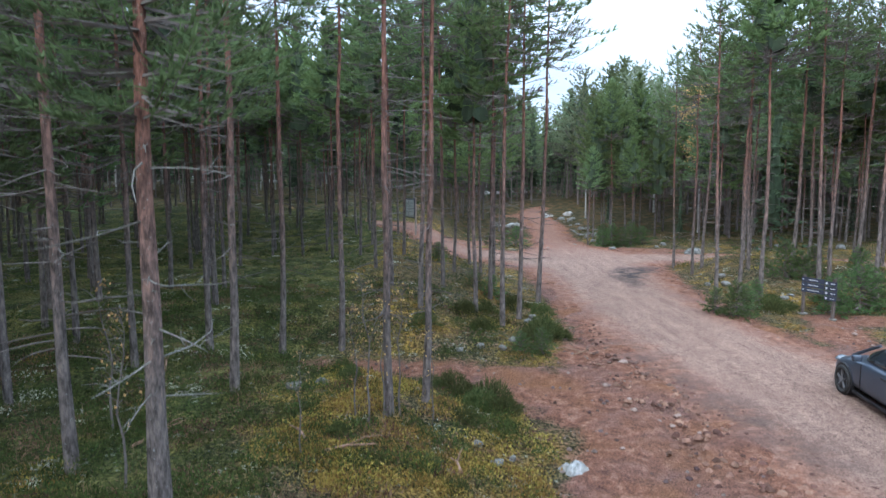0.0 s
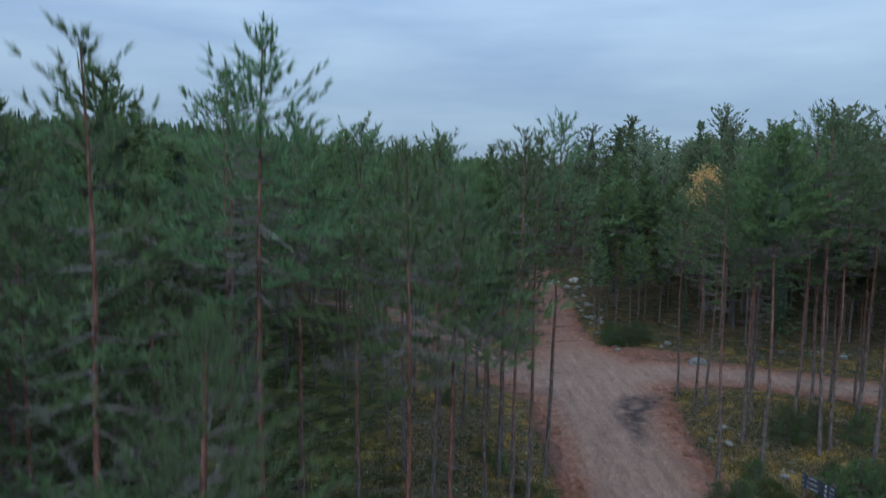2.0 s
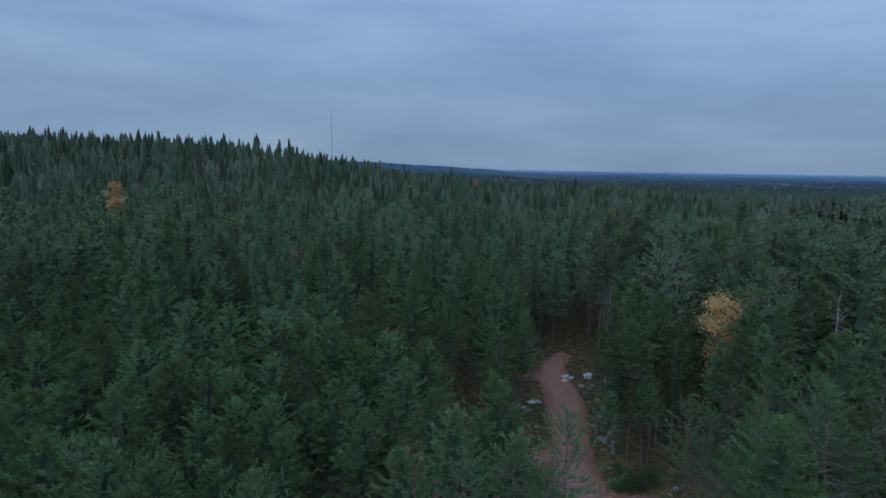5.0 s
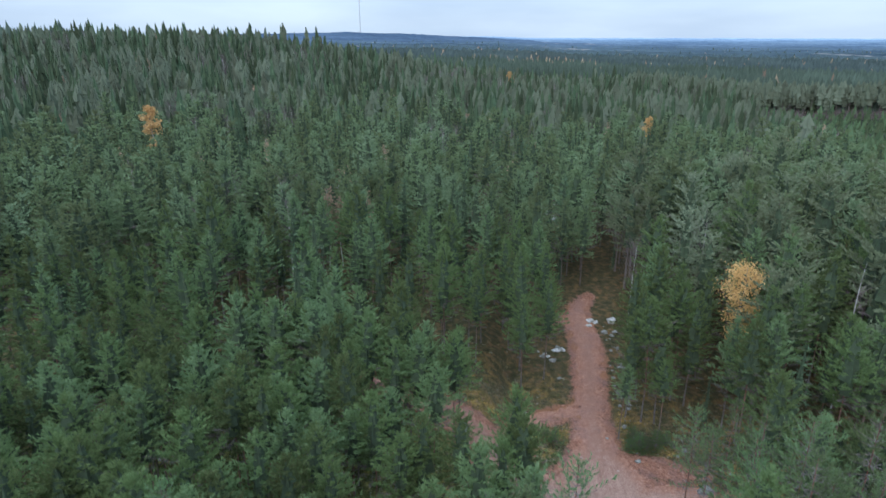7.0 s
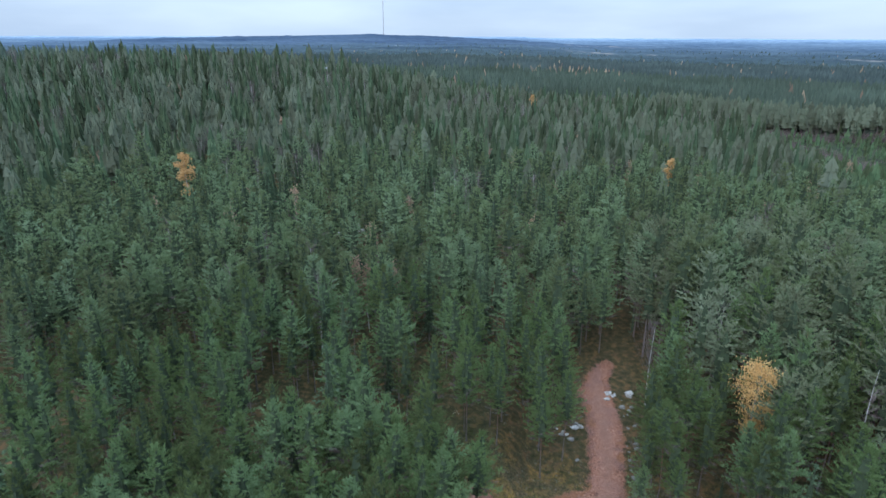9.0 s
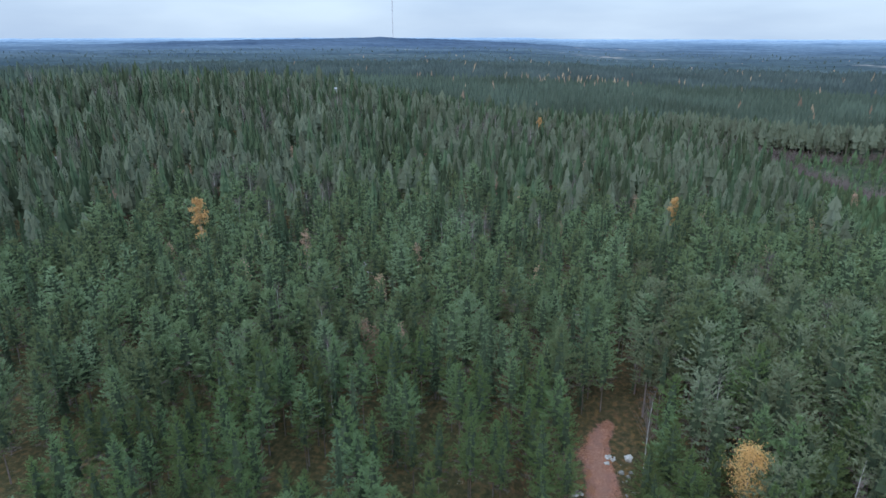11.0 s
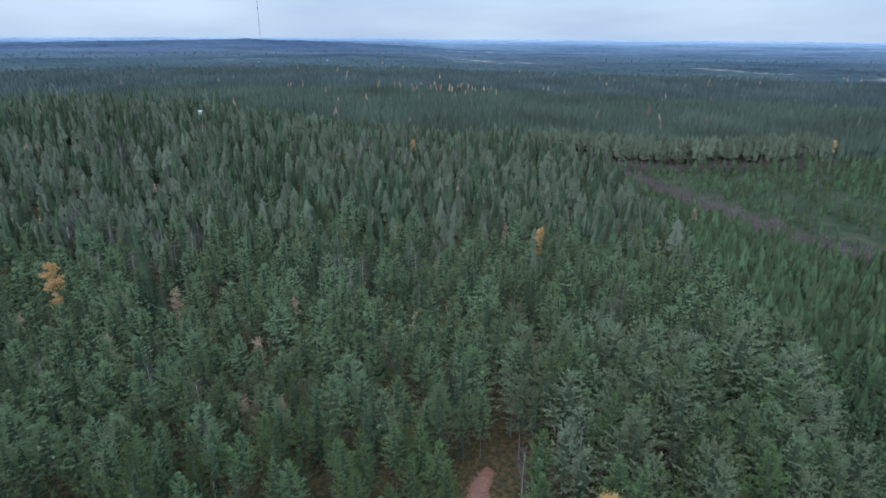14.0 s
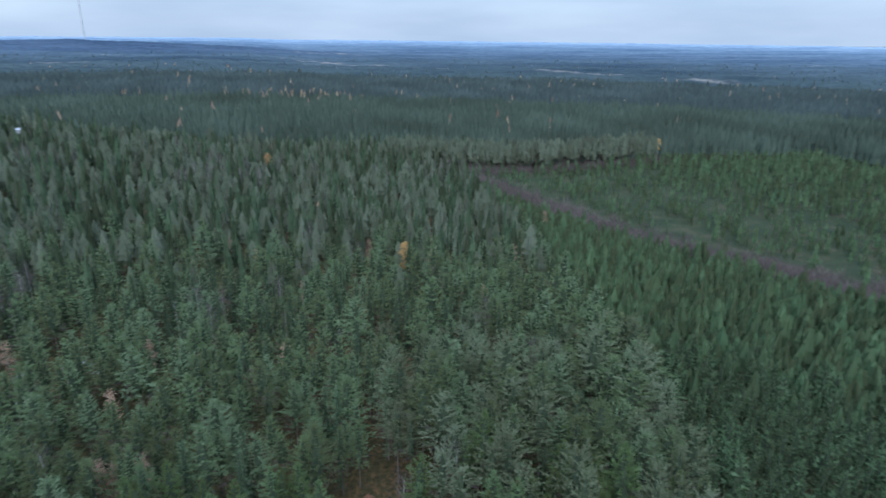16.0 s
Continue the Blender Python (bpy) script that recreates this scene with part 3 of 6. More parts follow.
def sprayed(seed, H, crown_from, radius, spruce=False, whorls=14, around=5, nodes=4, length=0.5, width=0.14, up=1, core=5, sides=5, girth=0.09, dead=4, grey=0.6, twigs=False, old=False, bough=1.0):
    """A conifer whose boughs are feathered sprays that sweep outwards in whorls; the lowest are half bare and grey."""
    r = np.random.RandomState(seed)
    k = 9 if sides > 5 else 4
    hs = np.linspace(0, H * 0.97, k)
    sway = np.cumsum(r.normal(0, 0.03, (k, 2)), 0) * min(1, H / 14)
    line = np.column_stack([sway - sway[0], hs])
    line[0, 2] = -0.25
    rad = girth * (1 - 0.88 * (hs / H) ** 1.1)
    rad[0] *= 1.25
    trunk = [(*tube(line, rad, sides), 0)]
    at = lambda z: np.array([np.interp(z, hs, line[:, 0]), np.interp(z, hs, line[:, 1]), z])
    for _ in range(dead):
        z, a = r.uniform(0.12, crown_from + 0.06) * H, r.uniform(0, 6.28)
        p, d = at(z), np.array([math.cos(a), math.sin(a), r.uniform(-0.3, 0.15)])
        ln = bough * r.uniform(0.25, 1.15) ** 1.3
        bend = np.array([*r.normal(0, 0.12 * ln, 2), r.uniform(-0.2, 0.12) * ln])
        trunk.append((*tube([p, p + d * ln * 0.45, p + d * ln * 0.8 + bend * 0.4, p + d * ln + bend], np.array([0.013, 0.011, 0.008, 0.003]) * bough ** 0.6, 3), 1))
        if bough > 1.5:
            for q in (0.45, 0.6, 0.75):
                w_ = np.array([*r.normal(0, 0.3, 2), r.normal(0.1, 0.2)]) * ln * 0.4
                trunk.append((*tube([p + d * ln * q, p + d * ln * q + w_ * 0.6 + d * 0.1, p + d * ln * q + w_ + d * 0.2 * ln], [0.008, 0.006, 0.003], 3), 1))
    crown, B, D, L, G = [], [], [], [], []
    z0 = crown_from * H
    bulge = r.uniform(0.9, 1.12)
    for i in range(whorls):
        u = (i + r.uniform(0, 0.6)) / whorls
        z = z0 + u * (H * 0.985 - z0)
        if spruce:
            ln, el = radius * (1 - u) ** 0.85 * 1.05 + 0.1, -0.4 + 0.85 * u
        else:
            ln, el = radius * bulge * min(0.6 + 1.7 * u, (1.3 * (1 - u) ** 0.5 if old else 1.2 * (1 - u) ** 0.8) + 0.06), -0.1 + 0.95 * u * u
        n = max(3, around + r.randint(-1, 2))
        a0 = r.uniform(0, 6.28)
        for j in range(n):
            a = a0 + j * 6.283 / n + r.normal(0, 0.25)
            l_ = ln * r.uniform(0.62, 1.22)
            e = el + r.normal(0, 0.13)
            bare = r.uniform() < grey * (1 - u / 0.34) + 0.02
            p, d = at(z + r.normal(0, 0.08)), np.array([math.cos(a) * math.cos(e), math.sin(a) * math.cos(e), math.sin(e)])
            side, lift = np.array([-math.sin(a), math.cos(a), 0]), np.array([0, 0, (0.05 if spruce else 0.24) * l_])
            if twigs or bare:
                crown.append((*tube([p, p + d * l_ * 0.5 - lift * 0.1, p + d * l_ + lift], [0.012 + 0.008 * l_, 0.01, 0.004], 3), 1))
            m = max(2, int(round(nodes * min(1.0, 0.45 + 0.55 * l_ / (0.8 * radius)))))
            s_ = np.linspace(0.34 if not bare else 0.6, 1.0, m) + r.normal(0, 0.03, m)
            pts = p + d * (s_ * l_)[:, None] + lift * (s_ ** 2)[:, None] + r.normal(0, 0.04, (m, 3))
            wide = (0.5 + 0.75 * np.sin(np.pi * np.clip(s_, 0.1, 0.93)))[:, None]
            for sgn in (-1, 1) + (0,) * up:
                dd = d * 0.62 + side * 0.85 * sgn * wide + np.array([0, 0, -0.12 if spruce else 0.22]) + (np.array([0, 0, 0.35 if spruce else 0.75]) if sgn == 0 else 0)
                B.append(pts - (0.1 * length) * dd), D.append(dd + r.normal(0, 0.16, (m, 3)))
                L.append((0.8 + 0.2 * l_ / radius) * r.uniform(0.75, 1.25, m) * (0.8 if sgn == 0 else 1) * (1.05 - 0.3 * u)), G.append(np.full(m, bare))
    tip = np.arange(4)[:, None] * [[0, 0, 0.22 * H / 14]]
    for _ in range(2):
        B.append(at(H * 0.93)[None] + tip + r.normal(0, 0.04, (4, 3))), D.append(np.array([[0, 0, 1.4]] * 4) + r.normal(0, 0.35, (4, 3)))
        L.append(np.linspace(0.75, 0.5, 4)), G.append(np.zeros(4, bool))
    B, D, L, G = np.concatenate(B), unit(np.concatenate(D)), np.concatenate(L), np.concatenate(G)
    v, f = blades(B, D, length * L, width * L * np.where(G, 0.3, 1) * r.uniform(0.8, 1.25, len(L)), r, False)
    crown.append((v, f, G))
    # closed core, added in the dark colour as the shade inside the crown
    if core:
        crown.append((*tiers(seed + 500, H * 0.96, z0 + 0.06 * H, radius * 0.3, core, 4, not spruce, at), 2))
    return join(trunk), join(crown)


def distant(seed, H, z0, radius, levels, points, pine):
    """A far conifer: a stem and skirts of boughs."""
    v, f = tiers(seed, H, z0, radius, levels, points, pine)
    return join([(v, f, 0), (*tube([(0, 0, -0.25), (0, 0, z0 + 0.3 * (H - z0))], [0.13, 0.09], 3), 1)])


def broadleaf(seed, H, radius, leaves, size, from_=0.3):
    """A birch: pale stem, thin limbs, small hanging leaves."""
    r = np.random.RandomState(seed)
    hs = np.linspace(0, H, 8)
    line = np.column_stack([np.cumsum(r.normal(0, 0.06, 8)), np.cumsum(r.normal(0, 0.06, 8)), hs])
    line[:, :2] -= line[0, :2]
    line[0, 2] = -0.2
    stem = [(*tube(line, 0.10 * (1 - 0.9 * hs / H) * H / 12, 7), 0)]
    crown, P = [], []
    for i in range(34):
        u = r.uniform(0, 1)
        z = H * (from_ + (0.97 - from_) * u)
        a, ln = r.uniform(0, 6.28), radius * (math.sin(math.pi * (0.15 + 0.8 * u)) * 0.9 + 0.1) * r.uniform(0.6, 1.1)
        p = np.array([np.interp(z, hs, line[:, 0]), np.interp(z, hs, line[:, 1]), z])
        q = [p, p + [math.cos(a) * ln * 0.5, math.sin(a) * ln * 0.5, ln * 0.55], p + [math.cos(a) * ln, math.sin(a) * ln, ln * 0.75]]
        crown.append((*tube(q, np.array([0.022, 0.014, 0.004]) * H / 12, 3), 1))
        s = r.uniform(0.25, 1, max(1, leaves // 34))
        P.append(np.stack([np.interp(s, [0, 0.5, 1], [k[c] for k in q]) for c in range(3)], 1) + r.normal(0, 0.16 * radius, (len(s), 3)))
    if leaves:
        P = np.concatenate(P)
        v, f = blades(P, unit(r.normal(size=P.shape) - [0, 0, 0.7]), size, size * 0.8, r, True)
        crown.append((v, f, 0))
    return join(stem), join(crown)


def part(name, me, parent, label=""):
    ob = new(name, me)
    ob.parent = parent
    return tagged(ob, label)


def tree_thing(name, trunk, crown, mats_trunk, mats_crown, label, category, group=""):
    base = tagged(new(name), label, category, group)
    base.empty_display_size = 0.3
    part("trunk", mesh_of("trunk", trunk[0], trunk[1], mats_trunk, trunk[2], smooth_faces=True), base)
    part("crown", mesh_of("crown", crown[0], crown[1], mats_crown, crown[2]), base)
    return base


def at_ground(x, y, turn=0.0, size=1.0, lean=(0, 0)):
    return Matrix.Translation((x, y, float(land(x, y)))) @ Euler((lean[0], lean[1], turn)).to_matrix().to_4x4() @ Matrix.Scale(size, 4)


# --- pines that stand singly beside the road, the nearest of the forest
NEAR = [sprayed(s, 14, cf, 2.1, whorls=14, around=5, nodes=8, length=0.36, width=0.07, up=3, core=0, sides=8, girth=0.085, dead=64, grey=0.8, twigs=True) for s, cf in ((1, 0.55), (2, 0.62), (3, 0.50), (4, 0.65))]
LESS = [sprayed(s, 14, cf, 2.25, whorls=17, around=6, nodes=10, length=0.42, width=0.125, up=2, core=5, sides=7, girth=0.085, dead=26, grey=0.6) for s, cf in ((5, 0.52), (6, 0.62), (7, 0.56), (8, 0.47))]
CLOSE = sprayed(9, 14, 0.44, 3.1, whorls=24, around=7, nodes=14, length=0.34, width=0.05, up=3, core=0, sides=10, girth=0.165, dead=24, grey=0.15, twigs=True, bough=1.7)
PINE = "tall slender pine with orange upper bark and thin green crown"
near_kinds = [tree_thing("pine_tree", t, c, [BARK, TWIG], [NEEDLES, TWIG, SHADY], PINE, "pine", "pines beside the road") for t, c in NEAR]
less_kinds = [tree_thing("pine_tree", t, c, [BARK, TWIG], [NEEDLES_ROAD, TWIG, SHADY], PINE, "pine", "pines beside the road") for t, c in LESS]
close_kinds = [tree_thing("pine_tree", *CLOSE, [BARK, PALE_TWIG], [NEEDLES, TWIG, NEEDLES], "red-barked pine with long lichened dead branches and low green sprays", "pine", "pines beside the road")]
# smaller pines between them, green almost to the ground
LEAFY = [sprayed(s, 11, cf, 1.9, whorls=18, around=7, nodes=7, length=0.34, width=0.085, up=2, core=0, sides=7, girth=0.07, dead=14, grey=0.35, twigs=True) for s, cf in ((31, 0.34), (32, 0.4), (33, 0.3))]
leafy_kinds = [tree_thing("pine_tree", t, c, [BARK, TWIG], [NEEDLES, TWIG, NEEDLES], "young pine with soft green boughs reaching low down", "pine", "pines beside the road") for t, c in LEAFY]
# x, y, height above the ground
CHOSEN = [(-3.0, 6.25, 9.6), (-6.9, 6.4, 11.0), (-8.7, 11.9, 12.6), (-4.99, 7.97, 13.3), (-11.9, 20.8, 13.0), (-11.2, 17.4, 12.4), (-15.2, 22.4, 13.0), (-5.7, 14.8, 13.4), (-3.93, 11.3, 14.0), (-4.47, 16.8, 13.9), (-2.88, 17.2, 13.8), (-0.94, 10.56, 12.1), (-0.34, 11.64, 11.9),
          (-0.73, 19.6, 13.0), (0.0, 23.65, 12.8), (-1.9, 22.6, 12.8), (1.45, 33.5, 13.0), (1.87, 30.6, 13.2), (1.87, 24.0, 13.5), (2.15, 26.3, 13.0), (1.95, 19.8, 13.9), (2.66, 21.3, 13.9), (3.86, 24.75, 15.0), (0.5, 28.5, 12.6), (-0.6, 27.0, 13.0),
          (12.9, 31.7, 12.5), (11.0, 24.6, 13.1), (13.4, 27.6, 13.4), (14.7, 29.5, 13.4), (13.7, 32.5, 13.6), (16.2, 28.5, 15.2), (16.1, 26.2, 14.6), (16.8, 26.6, 13.2), (18.1, 25.6, 14.5), (13.0, 34.6, 12.0), (19.5, 29, 15.4), (21, 26, 14.6), (23.5, 28.5, 15), (15.4, 31.5, 13.5), (11.2, 47.6, 7.5), (14.5, 47.4, 8.0), (22.2, 53.6, 8.6), (24.6, 54.0, 9.2)]
taken = []
VIEW_LO, VIEW_HI = radians(-50), radians(60)


def free(x, y, gap):
    return all((x - a) ** 2 + (y - b) ** 2 > gap * gap for a, b in taken)


first = set()


def stand(kinds, x, y, tall, own_height):
    k = kinds[rng.randint(len(kinds))]
    k = next((q for q in kinds if q.name not in first), k)
    m = at_ground(x, y, rng.uniform(0, 6.28), tall / own_height, (rng.normal(0, 0.012), rng.normal(0, 0.012)))
    taken.append((x, y))
    if k.name not in first:
        first.add(k.name)
        k.matrix_basis = m
    else:
        copy_thing(k, m @ Matrix.Scale(1 / k.scale[0], 4))


for x, y, tall in CHOSEN:
    stand(close_kinds if y < 6.5 and x > -4 else near_kinds if y < (26 if x < 9 else 36) else less_kinds, x, y, tall, 14)
for x, y, tall in [(-7.7, 10.6, 10.6), (-6.6, 12.9, 11.2), (-8.6, 14.2, 11.2), (-10.1, 15.4, 11.3), (-9.6, 12.2, 10.9)]:
    stand(leafy_kinds, x, y, tall, 11)
for x, y, tall in [(-1.9, 30.0, 12.4), (-9.8, 43.4, 11.5), (-5.2, 43.0, 11.0), (-2.8, 45.0, 10.5), (20.3, 45.5, 12.8), (13.6, 50.0, 12.5), (30.2, 59.9, 14.5), (27.3, 44.4, 13.5), (17.2, 54.0, 12.5), (17.6, 66.2, 14.8), (29.6, 49.6, 12.0), (39.2, 68.5, 14.0)]:
    stand(less_kinds, x, y, tall, 14)


def scatter(x0, x1, y0, y1, cell, r):
    gx_, gy_ = np.meshgrid(np.arange(x0, x1, cell), np.arange(y0, y1, cell))
    gx_, gy_ = gx_.ravel(), gy_.ravel()
    return gx_ + r.uniform(-0.45, 0.45, gx_.size) * cell, gy_ + r.uniform(-0.45, 0.45, gx_.size) * cell


def in_view(x, y, grow=0.0):
    a = np.arctan2(x, y)
    return (a > VIEW_LO - grow) & (a < VIEW_HI + grow)


SX, SY = scatter(-62, 62, 6, 52, 2.5, rng)
ok = in_view(SX, SY + 3) & (earth_in(SX, SY) < -0.5) & (np.hypot(SX, SY) < 47) & (np.hypot(SX, SY) > 8.5)
ok &= ~((SX > -3) & (SX < 5) & (SY > 31) & (SY < 45)) & ~((SX > 20.5) & (SX < 31) & (SY > 38.5)) & ~((SX > -9.5) & (SX < 6) & (SY < 18)) & ~((SX > 9) & (SY < 25))
# the stand is thinner where it meets the clearing
ok &= ~((SX > -10) & (SX < 4) & (SY > 17) & (SY < 34) & (np.random.RandomState(8).uniform(size=SX.size) < 0.5))
count = 0
for x, y in zip(SX[ok], SY[ok]):
    if free(x, y, 1.2) and count < 262:
        d = math.hypot(x, y)
        stand(near_kinds if d < 20 else less_kinds, x, y, rng.uniform(12.2, 14.2) if x < -4 and y < 20 else rng.uniform(10.6, 13.2) if x < 8 else rng.uniform(11.5, 14.6), 14)
        count += 1

# ---------------------------------------------------------------- the woods beyond
def young_stand(x, y):
    return (x > np.interp(y, [40, 63, 80, 99, 128, 157, 200, 262], [48, 56, 63, 67.5, 74, 77.5, 83, 88])) & (strip_side(x, y) < -3) & (y < 265)


def open_land(x, y):
    return (strip_side(x, y) > -3) & (y < 303) & (x < 330) & (x > 60)


def gather(kinds, x, y, tall, own, r, stands=0.0):
    """Copies of tree arrays at many places, joined; kinds: (V, F, M)."""
    Vs, Fs, Ms, Ts, o = [], [], [], [], 0
    pick, turn, tint = r.randint(0, len(kinds), len(x)), r.uniform(0, 6.28, len(x)), r.uniform(0, 1, len(x))
    tint = np.clip((1 - stands) * tint + stands * (0.5 + 0.9 * waves(x, y * 0.5, 95, 78)), 0, 1)
    z = land(x, y)
    for k, (V, F, M) in enumerate(kinds):
        w = np.where(pick == k)[0]
        if not len(w):
            continue
        s = (tall[w] / own)[:, None]
        c, n_ = np.cos(turn[w])[:, None], np.sin(turn[w])[:, None]
        wide = s * r.uniform(0.88, 1.32, (len(w), 1))
        X = (V[None, :, 0] * c - V[None, :, 1] * n_) * wide + x[w][:, None]
        Y = (V[None, :, 0] * n_ + V[None, :, 1] * c) * wide + y[w][:, None]
        Z = V[None, :, 2] * s + z[w][:, None]
        Vs.append(np.stack([X, Y, Z], -1).reshape(-1, 3))
        Fs.append((F[None] + (np.arange(len(w)) * len(V))[:, None, None]).reshape(-1, 3) + o)
        Ms.append(np.tile(M, len(w)))
        Ts.append(np.repeat(tint[w], len(V)))
        o += len(w) * len(V)
    return np.concatenate(Vs), np.concatenate(Fs), np.concatenate(Ms), np.concatenate(Ts)


def whole(tree):
    (tv, tf, tm), (cv, cf, cm) = tree
    return join([(tv, tf, 1), (cv, cf, cm)])


def woods(name, kinds, x, y, tall, own, mats, label, r, stands=0.0):
    V, F, M, T = gather(kinds, x, y, tall, own, r, stands)
    return tagged(new(name, mesh_of(name, V, F, mats, M, {"tint": T})), label, "forest", kind="stuff")


MID_A = [whole(sprayed(s, 14, cf, 2.5, whorls=16, around=6, nodes=5, length=0.58, width=0.22, up=2, core=6, sides=4, girth=0.09, dead=3, grey=0.7)) for s, cf in ((11, 0.32), (12, 0.42), (13, 0.26), (14, 0.36), (15, 0.46))]
MID_O = [whole(sprayed(s, 14, cf, 2.4, whorls=13, around=6, nodes=6, length=0.52, width=0.21, up=2, core=6, sides=5, girth=0.12, dead=6, grey=0.8, old=True)) for s, cf in ((28, 0.42), (29, 0.5), (30, 0.36))]
MID_P = [whole(sprayed(s, 14, cf, 2.4, whorls=13, around=5, nodes=3, length=0.78, width=0.36, up=1, core=6, sides=3, girth=0.09, dead=0, grey=0.6)) for s, cf in ((16, 0.30), (17, 0.38), (18, 0.22), (19, 0.34))]
MID_S = [whole(sprayed(s, 14, 0.06, 1.75, True, whorls=17, around=5, nodes=3, length=0.6, width=0.23, up=1, core=8, sides=4, girth=0.10, dead=0, grey=0.2)) for s in (21, 22, 23)]
MID_Y = [whole(sprayed(s, 6, 0.08, 1.05, whorls=8, around=4, nodes=2, length=0.62, width=0.26, up=1, core=4, sides=3, girth=0.05, dead=0, grey=0.2)) for s in (55, 56, 57)]
LOW_P = [distant(s, 14, z, 1.7, 7, 4, True) for s, z in ((31, 4.6), (32, 3.8), (33, 5.4), (34, 4.2))]
LOW_S = [distant(s, 14, 1.4, 1.5, 8, 4, False) for s in (41, 42, 43)]
TALL_P = [distant(s, 14, 6.8, 1.45, 5, 4, True) for s in (35, 36)]
YOUNG = [distant(s, 6, 0.5, 0.9, 5, 4, True) for s in (51, 52, 53, 54)]


def far_cone(seed, skirts=((3, 11, 2.5), (8, 15, 1.5))):
    r = np.random.RandomState(seed)
    V, F = [], []
    for z0, z1, rad in skirts:
        o = len(V)
        V.append((r.normal(0, 0.1), r.normal(0, 0.1), z1))
        a0 = r.uniform(0, 6)
        for j in range(5):
            a = a0 + j * 1.2566
            q = rad * r.uniform(0.65, 1.2)
            V.append((q * math.cos(a), q * math.sin(a), z0 + r.uniform(-1, 1)))
        F += [(o, o + 1 + j, o + 1 + (j + 1) % 5) for j in range(5)]
    return np.array(V), np.array(F), np.zeros(len(F), int)


# straw-coloured fields far off in the plain: x, y, half width
FIELDS = [[(70, 1520, 16), (130, 1420, 34), (170, 1350, 18)], [(195, 1320, 14), (235, 1275, 22)], [(300, 1240, 16), (340, 1200, 20)], [(500, 1085, 22), (545, 1015, 34), (600, 950, 16)], [(-345, 1250, 20), (-280, 1220, 14)], [(640, 860, 12), (680, 800, 14)], [(140, 1900, 30), (260, 1850, 40)]]


def fields_in(x, y):
    return np.maximum.reduce([track(x, y, k) for k in FIELDS])


FAR_K = [far_cone(s) for s in (61, 62, 63, 64)]
FARTHER_K = [far_cone(s, ((3, 13.5, 3.6),)) for s in (65, 66, 67)]
wr = np.random.RandomState(19)

# pale outcrops that show between the trees, with room in front of them
OUTCROPS = [(-46, 121, 2.6), (-40, 124, 2.2), (-44, 113, 2.2), (-37, 121, 1.8), (12.2, 110.5, 2.0), (9, 117, 1.5), (-52, 116, 1.3), (13.4, 69.4, 1.0), (6.2, 62, 0.9), (-58, 132, 1.5), (-162, 190, 2.4), (-137, 199, 2.2), (-122, 195, 2.0), (-137, 181, 2.0), (-162, 181, 2.2), (-150, 205, 2.0)]
GLADES = [(x_ * k, y_ * k, r_ + 0.9) for x_, y_, r_ in OUTCROPS for k in (1.0, 0.96)] + [(-95, 298, 7), (-93, 291, 6), (-90.5, 284, 5), (22.9, 55.6, 2.9)]


def glade(x, y):
    return np.any([np.hypot(x - a, y - b) < c for a, b, c in GLADES], axis=0)


x, y = scatter(-165, 185, 8, 190, 3.55, wr)
d = np.hypot(x, y)
reach = d + wr.normal(0, 14, x.size)
ok = in_view(x, y) & (d >= 46) & (reach < 160) & (earth_in(x, y) < -1.0) & ~((x > 24) & (x < 31) & (y < 45)) & ~young_stand(x, y) & ~open_land(x, y) & ~glade(x, y) & (waves(x, y, 19, 30) < 0.42) & (wr.uniform(size=x.size) < 0.97)
x, y = x[ok], y[ok]
d = np.hypot(x, y)
tall = 11.6 + 0.8 * smooth(45, 120, d) + wr.normal(0, 1.3, x.size)
tall += (4.0 + wr.normal(0, 1.2, x.size)) * smooth(12, 22, x) * smooth(48, 58, y) * smooth(100, 86, y)
is_spruce = wr.uniform(size=x.size) < 0.06 + 0.5 * smooth(80, 140, d) * (0.5 + waves(x, y, 60, 31))
near = d + wr.normal(0, 9, x.size) < 98
elderly = (x > 16) & (d < 115) & (wr.uniform(size=x.size) < 0.38)
nearest = d < 75
# those nearest the road one by one
ROADSIDE = [sprayed(s, 14, cf, 2.4, whorls=18, around=6, nodes=9, length=0.45, width=0.155, up=2, core=6, sides=6, girth=0.09, dead=8, grey=0.6) for s, cf in ((24, 0.30), (25, 0.36), (26, 0.24), (27, 0.40))]
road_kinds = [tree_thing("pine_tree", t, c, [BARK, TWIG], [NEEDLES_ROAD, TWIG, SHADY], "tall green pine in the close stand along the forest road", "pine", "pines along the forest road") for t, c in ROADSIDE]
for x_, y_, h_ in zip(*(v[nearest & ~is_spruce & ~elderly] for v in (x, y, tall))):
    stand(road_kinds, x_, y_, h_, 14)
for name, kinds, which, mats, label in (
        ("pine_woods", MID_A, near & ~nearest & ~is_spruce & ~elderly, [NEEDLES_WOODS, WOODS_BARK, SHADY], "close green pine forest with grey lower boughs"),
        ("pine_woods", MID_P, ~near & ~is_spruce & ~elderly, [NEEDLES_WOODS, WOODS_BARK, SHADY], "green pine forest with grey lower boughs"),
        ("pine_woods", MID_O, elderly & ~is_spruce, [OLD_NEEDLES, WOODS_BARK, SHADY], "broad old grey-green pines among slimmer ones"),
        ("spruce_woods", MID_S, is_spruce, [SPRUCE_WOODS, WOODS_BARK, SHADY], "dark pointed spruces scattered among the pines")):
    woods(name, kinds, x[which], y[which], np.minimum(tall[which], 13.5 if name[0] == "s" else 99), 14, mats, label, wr)

